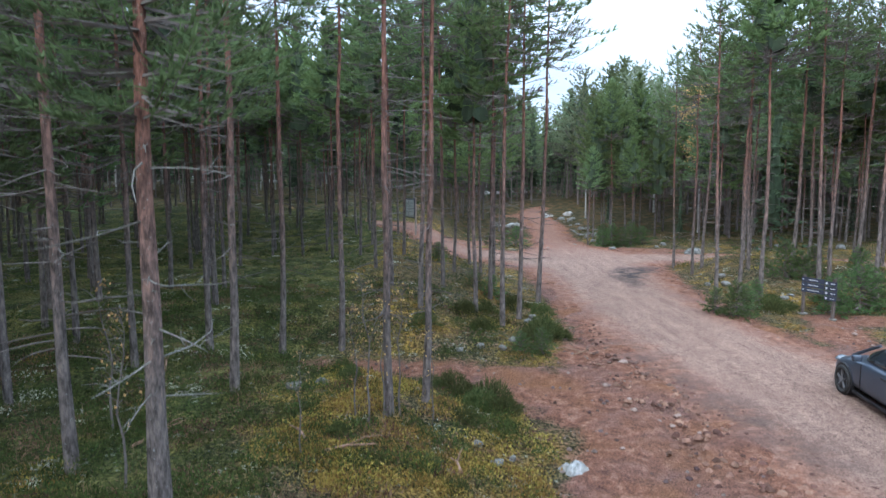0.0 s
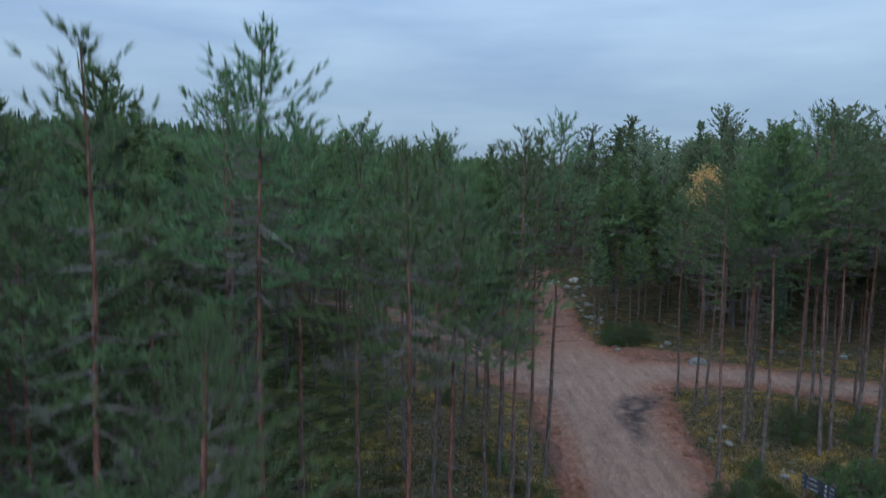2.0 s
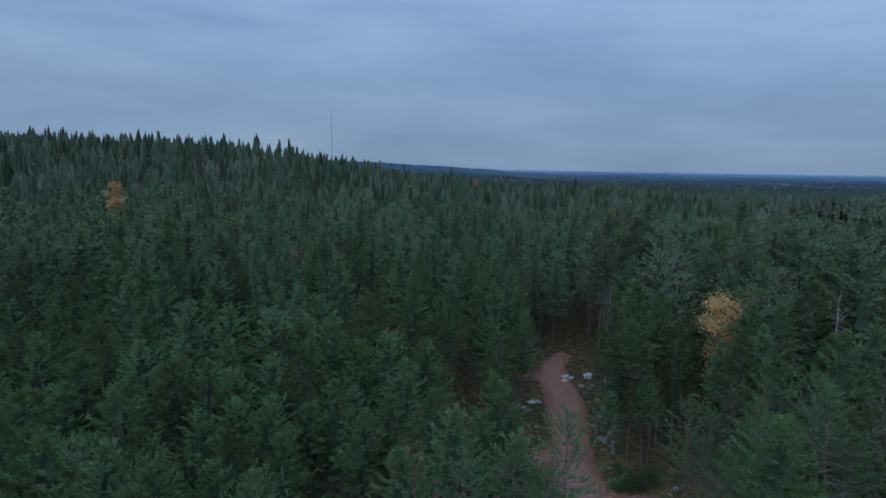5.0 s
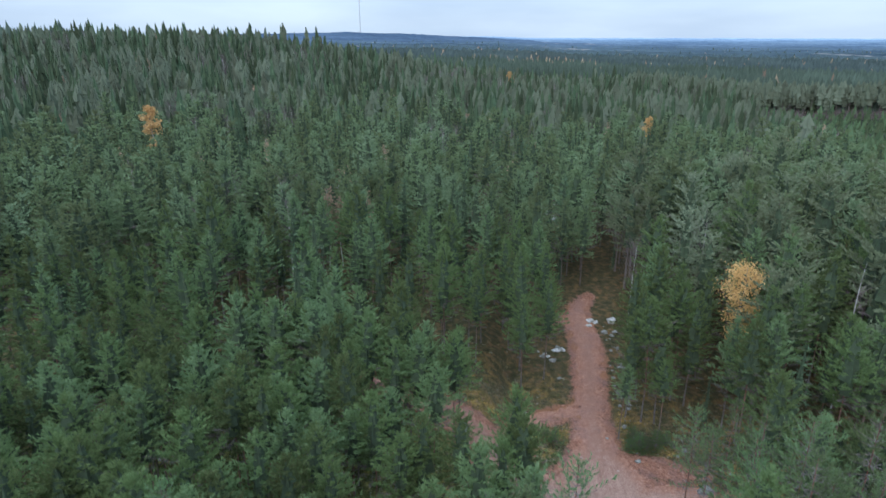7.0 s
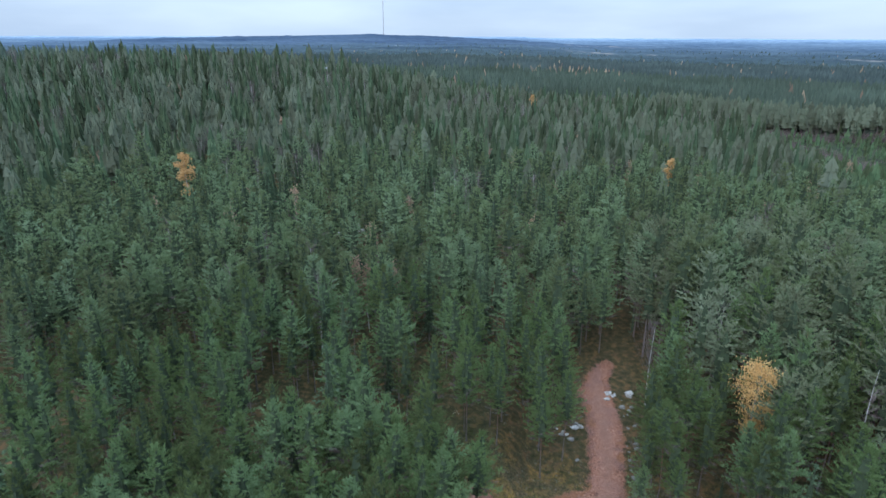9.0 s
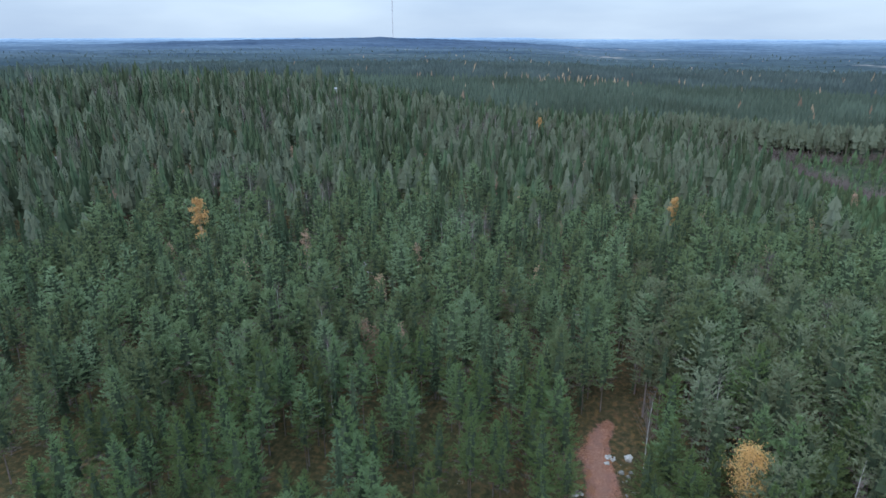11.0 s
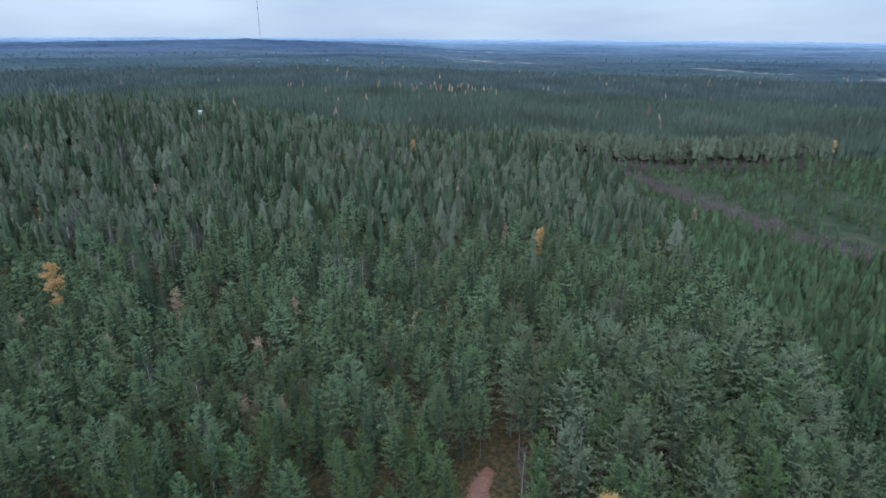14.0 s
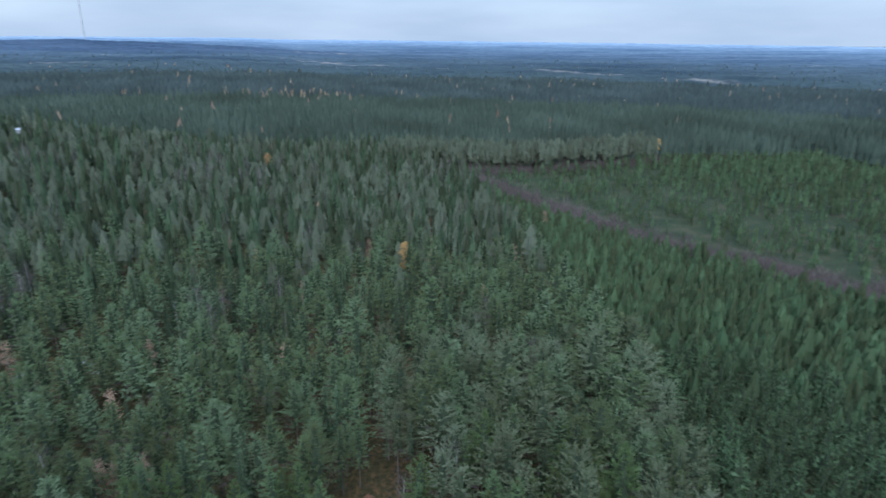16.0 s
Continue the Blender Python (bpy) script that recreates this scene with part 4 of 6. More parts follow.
x, y = scatter(9, 75, 43, 95, 3.6, wr)
ok = (earth_in(x, y) < -1.5) & in_view(x, y) & ~glade(x, y) & (wr.uniform(size=x.size) < 0.3)
woods("spruce_thicket", MID_S, x[ok], y[ok], wr.uniform(2.0, 6.5, ok.sum()), 14, [SPRUCE_WOODS, WOODS_BARK, SHADY], "dark young spruces growing under the pines", wr)

x, y = scatter(-360, 400, -70, 345, 3.95, wr)
d = np.hypot(x, y)
ok = ((in_view(x, y) & (d + wr.normal(0, 14, x.size) >= 160) & (d < 340)) | ((d < 70) & (d > 9) & ~in_view(x, y, 0.12))) & ~young_stand(x, y) & ~open_land(x, y) & (earth_in(x, y) < -1) & ~glade(x, y)
x, y, d = x[ok], y[ok], d[ok]
tall = 11.8 + wr.normal(0, 1.5, x.size)
is_spruce = wr.uniform(size=x.size) < 0.5 + 0.35 * waves(x, y, 90, 31)
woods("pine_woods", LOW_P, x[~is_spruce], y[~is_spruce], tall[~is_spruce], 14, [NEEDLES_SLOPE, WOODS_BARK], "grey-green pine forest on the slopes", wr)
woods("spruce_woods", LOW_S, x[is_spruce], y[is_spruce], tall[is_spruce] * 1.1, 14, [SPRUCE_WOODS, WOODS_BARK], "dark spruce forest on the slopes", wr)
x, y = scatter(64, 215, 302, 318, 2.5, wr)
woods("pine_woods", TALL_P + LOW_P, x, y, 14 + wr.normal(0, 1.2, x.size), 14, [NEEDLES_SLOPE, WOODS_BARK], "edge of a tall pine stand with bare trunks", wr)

x, y = scatter(46, 190, 20, 270, 1.9, wr)
ok = young_stand(x, y) & in_view(x, y) & (np.hypot(x, y) > 66)
x, y = x[ok], y[ok]
tall, close_by = 6.3 + wr.normal(0, 1.3, x.size), np.hypot(x, y) + wr.normal(0, 8, x.size) < 125
woods("young_pine_stand", MID_Y, x[close_by], y[close_by], tall[close_by], 6, [YOUNG_WOODS, WOODS_BARK, SHADY], "dense stand of soft green young pines", wr)
woods("young_pine_stand", YOUNG, x[~close_by], y[~close_by], tall[~close_by], 6, [YOUNG_WOODS, WOODS_BARK], "dense bright green stand of young pines", wr)
x, y = scatter(70, 330, 60, 303, 3.3, wr)
side_ = strip_side(x, y)
ok = open_land(x, y) & in_view(x, y) & (wr.uniform(size=x.size) < 0.9 * smooth(8, 45, side_) * (0.3 + 0.7 * np.maximum(smooth(-0.25, 0.15, waves(x, y, 45, 33)), smooth(90, 130, side_))))
x, y, side_ = x[ok], y[ok], side_[ok]
woods("regrowth", YOUNG, x, y, np.minimum(2.2 + wr.gamma(1.8, 0.9, x.size) * (1 + 0.9 * smooth(70, 140, side_)), 7), 6, [YOUNG_WOODS, WOODS_BARK], "scattered young pines on cleared pale ground", wr)

# the farther rings take the needle colours with haze painted in
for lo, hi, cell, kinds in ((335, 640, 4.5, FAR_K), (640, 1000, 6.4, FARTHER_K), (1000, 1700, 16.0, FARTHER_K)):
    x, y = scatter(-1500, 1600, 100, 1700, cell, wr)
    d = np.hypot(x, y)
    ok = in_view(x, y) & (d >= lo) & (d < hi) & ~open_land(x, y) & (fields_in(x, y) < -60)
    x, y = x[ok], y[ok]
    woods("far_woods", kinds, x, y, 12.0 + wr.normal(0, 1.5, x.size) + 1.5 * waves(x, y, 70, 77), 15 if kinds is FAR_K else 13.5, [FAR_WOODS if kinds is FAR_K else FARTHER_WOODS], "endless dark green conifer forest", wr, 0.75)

# ---------------------------------------------------------------- distance
def backdrop_material():
    m, n, l, b = material("hazy_distant_forest", 1.0, 0, 0.0)
    p = place(n)
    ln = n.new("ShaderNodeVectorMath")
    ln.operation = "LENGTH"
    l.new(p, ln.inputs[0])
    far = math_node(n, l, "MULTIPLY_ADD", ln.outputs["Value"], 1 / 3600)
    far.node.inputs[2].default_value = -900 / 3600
    # haze painted in: the colour turns bluer and paler with distance
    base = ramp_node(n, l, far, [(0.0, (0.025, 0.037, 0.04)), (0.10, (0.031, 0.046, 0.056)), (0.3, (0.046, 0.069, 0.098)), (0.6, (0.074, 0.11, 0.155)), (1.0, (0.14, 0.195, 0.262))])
    # the wooded hills keep one darker haze blue
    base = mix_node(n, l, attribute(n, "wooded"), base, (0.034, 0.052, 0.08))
    squash = n.new("ShaderNodeMapping")
    squash.inputs["Scale"].default_value = (0.0022, 0.006, 0.002)
    l.new(p, squash.inputs["Vector"])
    patch = noise_node(n, l, squash.outputs[0], 1.0, 5, 0.6)
    c = mix_node(n, l, 1.0, base, ramp_node(n, l, patch, [(0.3, (0.6, 0.65, 0.72)), (0.6, (1.2, 1.15, 1.1))]), "MULTIPLY")
    field = ramp_node(n, l, patch, [(0.66, (0, 0, 0)), (0.70, (0.3, 0.3, 0.3))])
    c = mix_node(n, l, field, c, (0.16, 0.17, 0.17))
    stubble = ramp_node(n, l, noise_node(n, l, p, 0.02, 3, 0.6), [(0.42, (0, 0, 0)), (0.62, (0.6, 0.6, 0.6))])
    c = mix_node(n, l, math_node(n, l, "MULTIPLY", attribute(n, "field"), stubble), c, (0.165, 0.155, 0.145))
    grain = ramp_node(n, l, noise_node(n, l, p, 0.05, 4, 0.7), [(0.3, (0.75, 0.75, 0.75)), (0.7, (1.25, 1.25, 1.25))])
    c = mix_node(n, l, 1.0, c, grain, "MULTIPLY")
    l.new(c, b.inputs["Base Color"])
    # a weak glow of its own, added as part of the painted haze
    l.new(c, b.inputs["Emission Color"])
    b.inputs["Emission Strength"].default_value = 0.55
    return m


ba_, br_ = np.radians(np.linspace(-60, 68, 330)), 960 * (4950 / 960) ** np.linspace(0, 1, 120)
BA, BR = np.meshgrid(ba_, br_)
BX, BY = BR * np.sin(BA), BR * np.cos(BA)
BZ = land(BX, BY) + 11 + 2.0 * waves(BX, BY, 160, 70) + np.random.RandomState(3).normal(0, 0.7, BX.shape) - 9 * smooth(1080, 960, BR)
WOODED = np.clip(2.0 * np.exp(-((BX + 420) / 560) ** 2 - ((BY - 1930) / 300) ** 2) + 1.4 * np.exp(-((BX + 1020) / 400) ** 2 - ((BY - 1930) / 280) ** 2) - 0.25, 0, 1)
FIELD = smooth(-8, 8, fields_in(BX, BY))
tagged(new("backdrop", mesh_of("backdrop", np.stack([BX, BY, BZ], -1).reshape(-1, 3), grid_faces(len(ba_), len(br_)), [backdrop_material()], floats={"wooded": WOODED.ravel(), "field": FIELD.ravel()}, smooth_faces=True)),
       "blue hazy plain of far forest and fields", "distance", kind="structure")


def bm_part(name, bm, mat, parent, label="", smooth_faces=False):
    me = bpy.data.meshes.new(name)
    bm.to_mesh(me)
    bm.free()
    me.materials.append(mat)
    if smooth_faces:
        me.polygons.foreach_set("use_smooth", np.full(len(me.polygons), True))
    ob = new(name, me)
    ob.parent = parent
    return tagged(ob, label)


def box_bm(size, at=(0, 0, 0), turn=0.0, bevel=0.0):
    bm = bmesh.new()
    bmesh.ops.create_cube(bm, size=1.0, matrix=Matrix.Translation(at) @ Matrix.Rotation(turn, 4, "Z") @ Matrix.Diagonal((*size, 1)))
    if bevel:
        bmesh.ops.bevel(bm, geom=bm.edges[:], offset=bevel, segments=2, affect="EDGES", profile=0.6)
    return bm


def pole_bm(points, radii, sides=8):
    V, F = tube(points, radii, sides)
    bm = bmesh.new()
    vs = [bm.verts.new(v) for v in V]
    for f in F:
        bm.faces.new([vs[i] for i in f])
    bm.faces.new(vs[:sides][::-1])
    bm.faces.new(vs[-sides:])
    return bm


# mast on the far hill
MAST = plain("galvanised_mast_steel", (0.42, 0.42, 0.44), 0.5, 0.3, vary=0.15, scale=0.05, bump=0)
mx, my = -443.0, 2007.0
mz = float(land(mx, my))
mast = tagged(new("radio_mast"), "tall thin steel radio mast on a far wooded hill", "mast")
mast.matrix_basis = Matrix.Translation((mx, my, mz))
bm_part("lattice", pole_bm([(0, 0, 0), (0, 0, 100), (0, 0, 155), (0, 0, 175)], [1.4, 1.3, 1.1, 0.55], 4), MAST, mast)
for z in (55, 102, 145):
    bm_part("platform", box_bm((3.6, 3.6, 1.0), (0, 0, z)), MAST, mast)

# ---------------------------------------------------------------- autumn and bare trees among the conifers
BIRCH_FULL = broadleaf(71, 12, 2.3, 5200, 0.15, 0.42)
BIRCH_SLIM = broadleaf(72, 12, 1.3, 1300, 0.28, 0.45)
BIRCH_THIN = broadleaf(73, 12, 1.5, 700, 0.26, 0.35)
lr = np.random.RandomState(23)


def among(n, y0, y1, lo, hi):
    """Places among the woods, with heights."""
    out = []
    while len(out) < n:
        y_ = lr.uniform(y0, y1)
        x_ = lr.uniform(-0.75, 0.5) * y_
        if earth_in(np.array([x_]), np.array([y_]))[0] < -2 and not open_land(x_, y_) and not young_stand(x_, y_):
            out.append((x_, y_, lr.uniform(lo, hi)))
    return out


BIRCH_BARE = broadleaf(74, 12, 1.3, 0, 0.1, 0.5)


def leafy(name, tree, leaf, label, spots, category="birch", group="", own=12):
    base = tree_thing(name, *tree, [BIRCH_BARK, TWIG], [leaf, TWIG], label, category, group)
    for i, (x, y, h) in enumerate(spots):
        m = at_ground(x, y, i * 1.7, h / own)
        if i:
            copy_thing(base, m @ Matrix.Scale(1 / base.scale[0], 4))
        else:
            base.matrix_basis = m
    return base


leafy("birch_tree", BIRCH_FULL, YELLOW_LEAVES, "broad birch with orange-yellow autumn leaves among pines", [(23.4, 56.6, 13.2)])
leafy("birch_tree", BIRCH_SLIM, YELLOW_LEAVES, "slim birch with bright yellow autumn leaves", [(-67, 115, 16.5), (3, 265, 15.0), (34.3, 150, 13.5), (220, 308, 12)], group="yellow birches in the forest")
leafy("birch_tree", BIRCH_THIN, BROWN_LEAVES, "half bare birch with dry brown leaves", [(-49, 95, 12.0), (-27, 156, 9.5), (5.7, 321, 10.5), (17.7, 207, 10.2), (-22.6, 77, 11.5), (-21, 78, 10), (94, 191, 9), (7.6, 217, 8.5), (-135, 185, 11), (28, 165, 10), (-75, 188, 10), (-150, 270, 11), (60, 260, 10)] + among(34, 70, 230, 8, 11), group="brown birches in the forest")
leafy("bare_birch", BIRCH_BARE, BROWN_LEAVES, "leafless birch with pale stem and thin twigs", [(32.0, 53.6, 15.0), (7.1, 143.8, 12.5), (8.4, 145.5, 11.5), (42.9, 151, 11.5), (39, 138.6, 12), (-60, 150, 12), (20, 128, 10)] + among(12, 95, 200, 9, 12), "birch", "bare birches in the forest")
x, y = np.concatenate([wr.normal(42, 30, 60), wr.uniform(-380, 900, 240)]), np.concatenate([wr.normal(650, 14, 60), wr.uniform(380, 1250, 240)])
ok = in_view(x, y) & ~open_land(x, y)
FAR_B = [(lambda v, f, m: (v, f, m))(*far_cone(s)) for s in (81, 82)]
woods("autumn_trees", FAR_B, x[ok], y[ok], wr.uniform(11, 15, ok.sum()), 15, [FAR_LEAVES], "scattered far birches in yellow and brown leaf", wr)
# brown leafless scrub along the edge of the young pines
ys_ = wr.uniform(60, 300, 3000)
xs_ = np.interp(ys_, [p[1] for p in Y_REGROWTH][::-1], [p[0] for p in Y_REGROWTH][::-1]) + wr.normal(6.0, 7.5, 3000)
xs_, ys_ = np.concatenate([xs_, wr.uniform(72, 218, 700)]), np.concatenate([ys_, wr.normal(297.5, 2.6, 700)])
ok = in_view(xs_, ys_)


def scrub_arrays(seed, n, h, wide, size):
    r = np.random.RandomState(seed)
    P = np.stack([r.normal(0, wide, n), r.normal(0, wide, n), r.uniform(0, 0.3 * h, n)], 1)
    V, F = blades(P, unit(np.stack([r.normal(0, 0.4, n), r.normal(0, 0.4, n), np.ones(n)], 1)), h * r.uniform(0.5, 1, n), size, r, False)
    return V, F, np.zeros(len(F), int)


SCRUB = foliage("brown_leafless_twigs", (0.1, 0.08, 0.074), (0.18, 0.145, 0.132), "tint", swing=0.02, middle=0.5)
woods("bare_scrub", [scrub_arrays(s, 20, 3.2, 0.8, 0.14) for s in (91, 92)], xs_[ok], ys_[ok], wr.uniform(1.6, 4.6, ok.sum()), 3.2, [SCRUB], "brown leafless scrub on cleared ground", wr)

# purple-grey leafless birches in loose groups on the slope
BARE_CROWN = foliage("leafless_birch_twigs", (0.11, 0.09, 0.086), (0.18, 0.148, 0.138), "tint", swing=0.02, middle=0.5)


def bare_crown(seed, H=11):
    """Leafless birch: a pale stem and a fan of fine twigs."""
    r = np.random.RandomState(seed)
    n = 84
    z = H * r.uniform(0.35, 0.92, n)
    a = r.uniform(0, 6.28, n)
    P = np.stack([0.1 * np.cos(a), 0.1 * np.sin(a), z], 1)
    D = unit(np.stack([np.cos(a) * 0.55, np.sin(a) * 0.55, np.full(n, 1.0)], 1) + r.normal(0, 0.15, (n, 3)))
    V, F = blades(P, D, (H * 1.02 - z) * r.uniform(0.5, 1.0, n) + 0.5, 0.055, r, False)
    return join([(V, F, 0), (*tube([(0, 0, -0.2), (0.1, 0, H * 0.5), (0, 0.1, H * 0.9)], [0.11, 0.08, 0.03], 4), 1)])


x, y = scatter(-260, 120, 70, 330, 6.5, wr)
ok = in_view(x, y) & (waves(x, y, 62, 41) > 0.22) & (earth_in(x, y) < -3) & ~young_stand(x, y) & ~open_land(x, y) & (wr.uniform(size=x.size) < 0.4)
woods("bare_birches", [bare_crown(s) for s in (95, 96, 97)], x[ok], y[ok], wr.uniform(10, 13.5, ok.sum()), 11, [BARE_CROWN, BIRCH_BARK], "purple-grey leafless birches among the conifers", wr)

# hut in a clearing on the ridge
HUT_WALL, HUT_ROOF = plain("pale_painted_boards", (0.36, 0.37, 0.39), 0.7, vary=0.12, scale=3), plain("grey_sheet_roof", (0.30, 0.31, 0.34), 0.5, vary=0.2, scale=2)
hut = tagged(new("forest_hut"), "small pale forest hut with grey roof in a clearing", "hut")
hut.matrix_basis = at_ground(-95, 296, 0.35, 0.5)
bm_part("wall", box_bm((5.0, 3.6, 3.0), (0, 0, 1.4), bevel=0.05), HUT_WALL, hut)
bm = bmesh.new()
v = [bm.verts.new(c) for c in ((-2.9, -2.3, 2.85), (2.9, -2.3, 2.85), (2.9, 0, 4.3), (-2.9, 0, 4.3), (-2.9, 2.3, 2.85), (2.9, 2.3, 2.85), (-2.9, 0, 4.1), (2.9, 0, 4.1))]
for q in ((0, 1, 2, 3), (3, 2, 5, 4), (0, 6, 7, 1), (6, 4, 5, 7), (0, 3, 6), (3, 4, 6), (1, 7, 2), (2, 7, 5)):
    bm.faces.new([v[i] for i in q])
bm_part("roof", bm, HUT_ROOF, hut)
bm_part("door", box_bm((0.85, 0.06, 1.95), (-1.2, -1.83, 0.95)), HUT_ROOF, hut)

# ---------------------------------------------------------------- stones


def rock_bm(seed, size, flat=0.6, rough=0.22):
    r = np.random.RandomState(seed)
    bm = bmesh.new()
    bmesh.ops.create_icosphere(bm, subdivisions=3, radius=1.0)
    a = r.uniform(-4, 4, 3)
    for v in bm.verts:
        p = v.co.normalized()
        k = 1 + rough * noise.noise(p * 1.6 + Vector(a)) * 1.6 + rough * 0.5 * noise.noise(p * 4 + Vector(a))
        for t_ in range(9):
            d_ = Vector(np.random.RandomState(seed * 7 + t_).normal(size=3)).normalized()
            k = min(k, 0.72 / max(p.dot(d_), 0.05))
        v.co = Vector((p.x * k * size, p.y * k * size * 0.8, p.z * k * size * flat))
    return bm


def rock_mesh(seed, size, flat, mat):
    me = bpy.data.meshes.new("stone")
    bm = rock_bm(seed, size, flat)
    bm.to_mesh(me)
    bm.free()
    me.materials.append(mat)
    me.polygons.foreach_set("use_smooth", np.full(len(me.polygons), True))
    return me


PALE = [rock_mesh(s, 1.0, f, STONE) for s, f in ((1, 0.55), (2, 0.7), (3, 0.4), (4, 0.6))]
BARE_ROCK = [rock_mesh(s, 1.0, f, BEDROCK) for s, f in ((21, 0.6), (22, 0.75), (23, 0.5))]
REDDISH = [rock_mesh(s, 1.0, f, RED_STONE) for s, f in ((5, 0.5), (6, 0.65), (7, 0.4))]


def stone(name, meshes, x, y, size, label, group="", i=0, sink=0.2):
    ob = tagged(new(name, meshes[i % len(meshes)]), label, "stone", group)
    ob.matrix_basis = Matrix.Translation((x, y, float(land(x, y)) + size * 0.5 * (0.5 - sink))) @ Matrix.Rotation(i * 2.1, 4, "Z") @ Matrix.Scale(size / 2, 4)
    return ob


sr = np.random.RandomState(5)
for i, (x, y, r_) in enumerate(OUTCROPS):
    for k in range(6):
        stone("rock_outcrop", BARE_ROCK, x + sr.normal(0, r_ * 0.9), y + sr.normal(0, r_ * 0.6), r_ * 0.6 * sr.uniform(0.6, 1.9) ** 1.2, "pale lichen-covered rock outcrop in a forest gap", "outcrops", i + k, 0.55)
# pale stones strewn along the forest road
for i in range(48):
    y = sr.uniform(44.5, 70)
    x = float(np.interp(y, [44, 50, 58, 70], [11.8, 12.0, 12.4, 13.0])) + abs(sr.normal(0, 0.9))
    stone("roadside_boulder", PALE, x, y, sr.uniform(0.2, 0.7) ** 1.4 * 1.2, "pale grey lichened boulder beside the gravel road", "boulders along the road", i, 0.45)
for i, (x, y, size) in enumerate([(12.9, 67.2, 0.9), (13.6, 66.6, 0.7), (6.8, 57.3, 0.6), (6.3, 60.5, 0.9), (7.1, 63.5, 0.6), (5.4, 61.2, 0.8), (3.1, 50.9, 0.4), (15.8, 45.5, 0.4), (16.5, 46.2, 0.6), (16.9, 41.3, 1.3), (10.2, 47.6, 0.4), (25.4, 42.7, 0.6), (27.3, 42.2, 0.8), (29.5, 41, 0.5), (19.5, 43.5, 0.5), (21.8, 42.6, 0.4), (23.6, 43.4, 0.6), (26.2, 43.2, 0.5), (28.6, 42.3, 0.4)]):
    stone("roadside_boulder", PALE, x, y, size, "pale grey lichened boulder beside the gravel road", "boulders along the road", i, 0.4)
for i, (x, y, size) in enumerate([(2.14, 18.0, 0.42), (3.18, 21.3, 0.5), (2.9, 20.85, 0.35), (-2.9, 11.6, 0.36), (-2.4, 11.9, 0.28), (1.21, 8.66, 0.16), (13.8, 24.6, 0.45), (12.8, 27.6, 0.5), (12.3, 28.4, 0.35), (13.3, 29.2, 0.4), (14.2, 24.9, 0.3), (1.1, 17.4, 0.3), (0.5, 17.2, 0.25), (1.7, 17.3, 0.28), (-0.6, 12.6, 0.3), (0.9, 9.9, 0.25), (0.6, 10.4, 0.22), (1.2, 10.2, 0.18)]):
    stone("mossy_stone", PALE, x, y, size, "small pale stone on the mossy verge", "stones on the verge", i)
for i, (x, y, size) in enumerate([(4.84, 16.2, 0.34), (4.37, 12.1, 0.22), (4.6, 11.95, 0.15), (4.9, 12.45, 0.2), (4.1, 12.8, 0.18), (4.2, 13.5, 0.16), (5.0, 11.6, 0.12), (3.9, 14.4, 0.2), (3.2, 15.4, 0.14), (12.8, 18.0, 0.16), (13.2, 19.4, 0.2), (5.6, 10.3, 0.1), (3.3, 10.9, 0.12), (7.6, 44.6, 0.35), (10.4, 43.2, 0.3), (8.8, 43.9, 0.22)]):
    stone("road_stone", REDDISH, x, y, size, "reddish stone lying on bare earth", "loose stones on the road", i)

CLOD = [rock_mesh(s, 1.0, f, plain("dark_red_clod", (0.11, 0.065, 0.05), 0.95, vary=0.5, scale=7, bump=0.9)) for s, f in ((11, 0.5), (12, 0.6))]
for i in range(34):
    t_ = 0.82 * sr.uniform(0, 1) ** 0.8
    x, y = np.interp(t_, [0, 0.3, 0.6, 0.8, 1], [4.75, 5.15, 5.4, 5.8, 6.5]) - abs(sr.normal(0.35, 0.4)), np.interp(t_, [0, 0.3, 0.6, 0.8, 1], [20, 17, 14.6, 13, 12]) + sr.normal(0, 0.3)
    ob = stone("earth_clod", CLOD, float(x), float(y), sr.uniform(0.07, 0.2), "dark red clod of earth along the road's edge", "clods by the road", i, 0.05)
# crumpled clear sheet on the red earth
SHEET = plain("clear_icy_plastic", (0.22, 0.22, 0.21), 0.25, vary=0.4, scale=9, spec=0.5, bump=0.3)
bm = bmesh.new()
bmesh.ops.create_grid(bm, x_segments=16, y_segments=12, size=0.5)
for v in bm.verts:
    q = Vector((v.co.x * 5, v.co.y * 5, 3.3))
    edge = max(abs(v.co.x), abs(v.co.y)) * 2
    v.co = Vector((v.co.x * 0.46 * (1 + 0.25 * noise.noise(q)), v.co.y * 0.36 * (1 + 0.3 * noise.noise(q + Vector((4, 1, 0)))), 0.05 + 0.07 * noise.noise(q * 0.9) + 0.10 * (1 - edge ** 2) - 0.05 * edge ** 4))
bmesh.ops.solidify(bm, geom=bm.faces[:], thickness=0.012)
me = bpy.data.meshes.new("plastic_sheet")
bm.to_mesh(me)
bm.free()
me.materials.append(SHEET)
sheet = tagged(new("plastic_sheet", me), "crumpled translucent pale sheet lying on red earth", "sheet")
sheet.matrix_basis = at_ground(2.25, 10.05, 0.4)

# ---------------------------------------------------------------- direction sign
SIGN_DARK, SIGN_WHITE = plain("dark_blue_sign_paint", (0.035, 0.04, 0.06), 0.5, vary=0.2, scale=6), plain("white_sign_paint", (0.48, 0.49, 0.51), 0.5, vary=0.08, scale=6)
SIGN_POST = plain("dark_stained_post", (0.085, 0.068, 0.06), 0.85, vary=0.3, scale=7)
sign = tagged(new("direction_sign"), "dark wooden direction sign with white lettering on two posts", "sign")
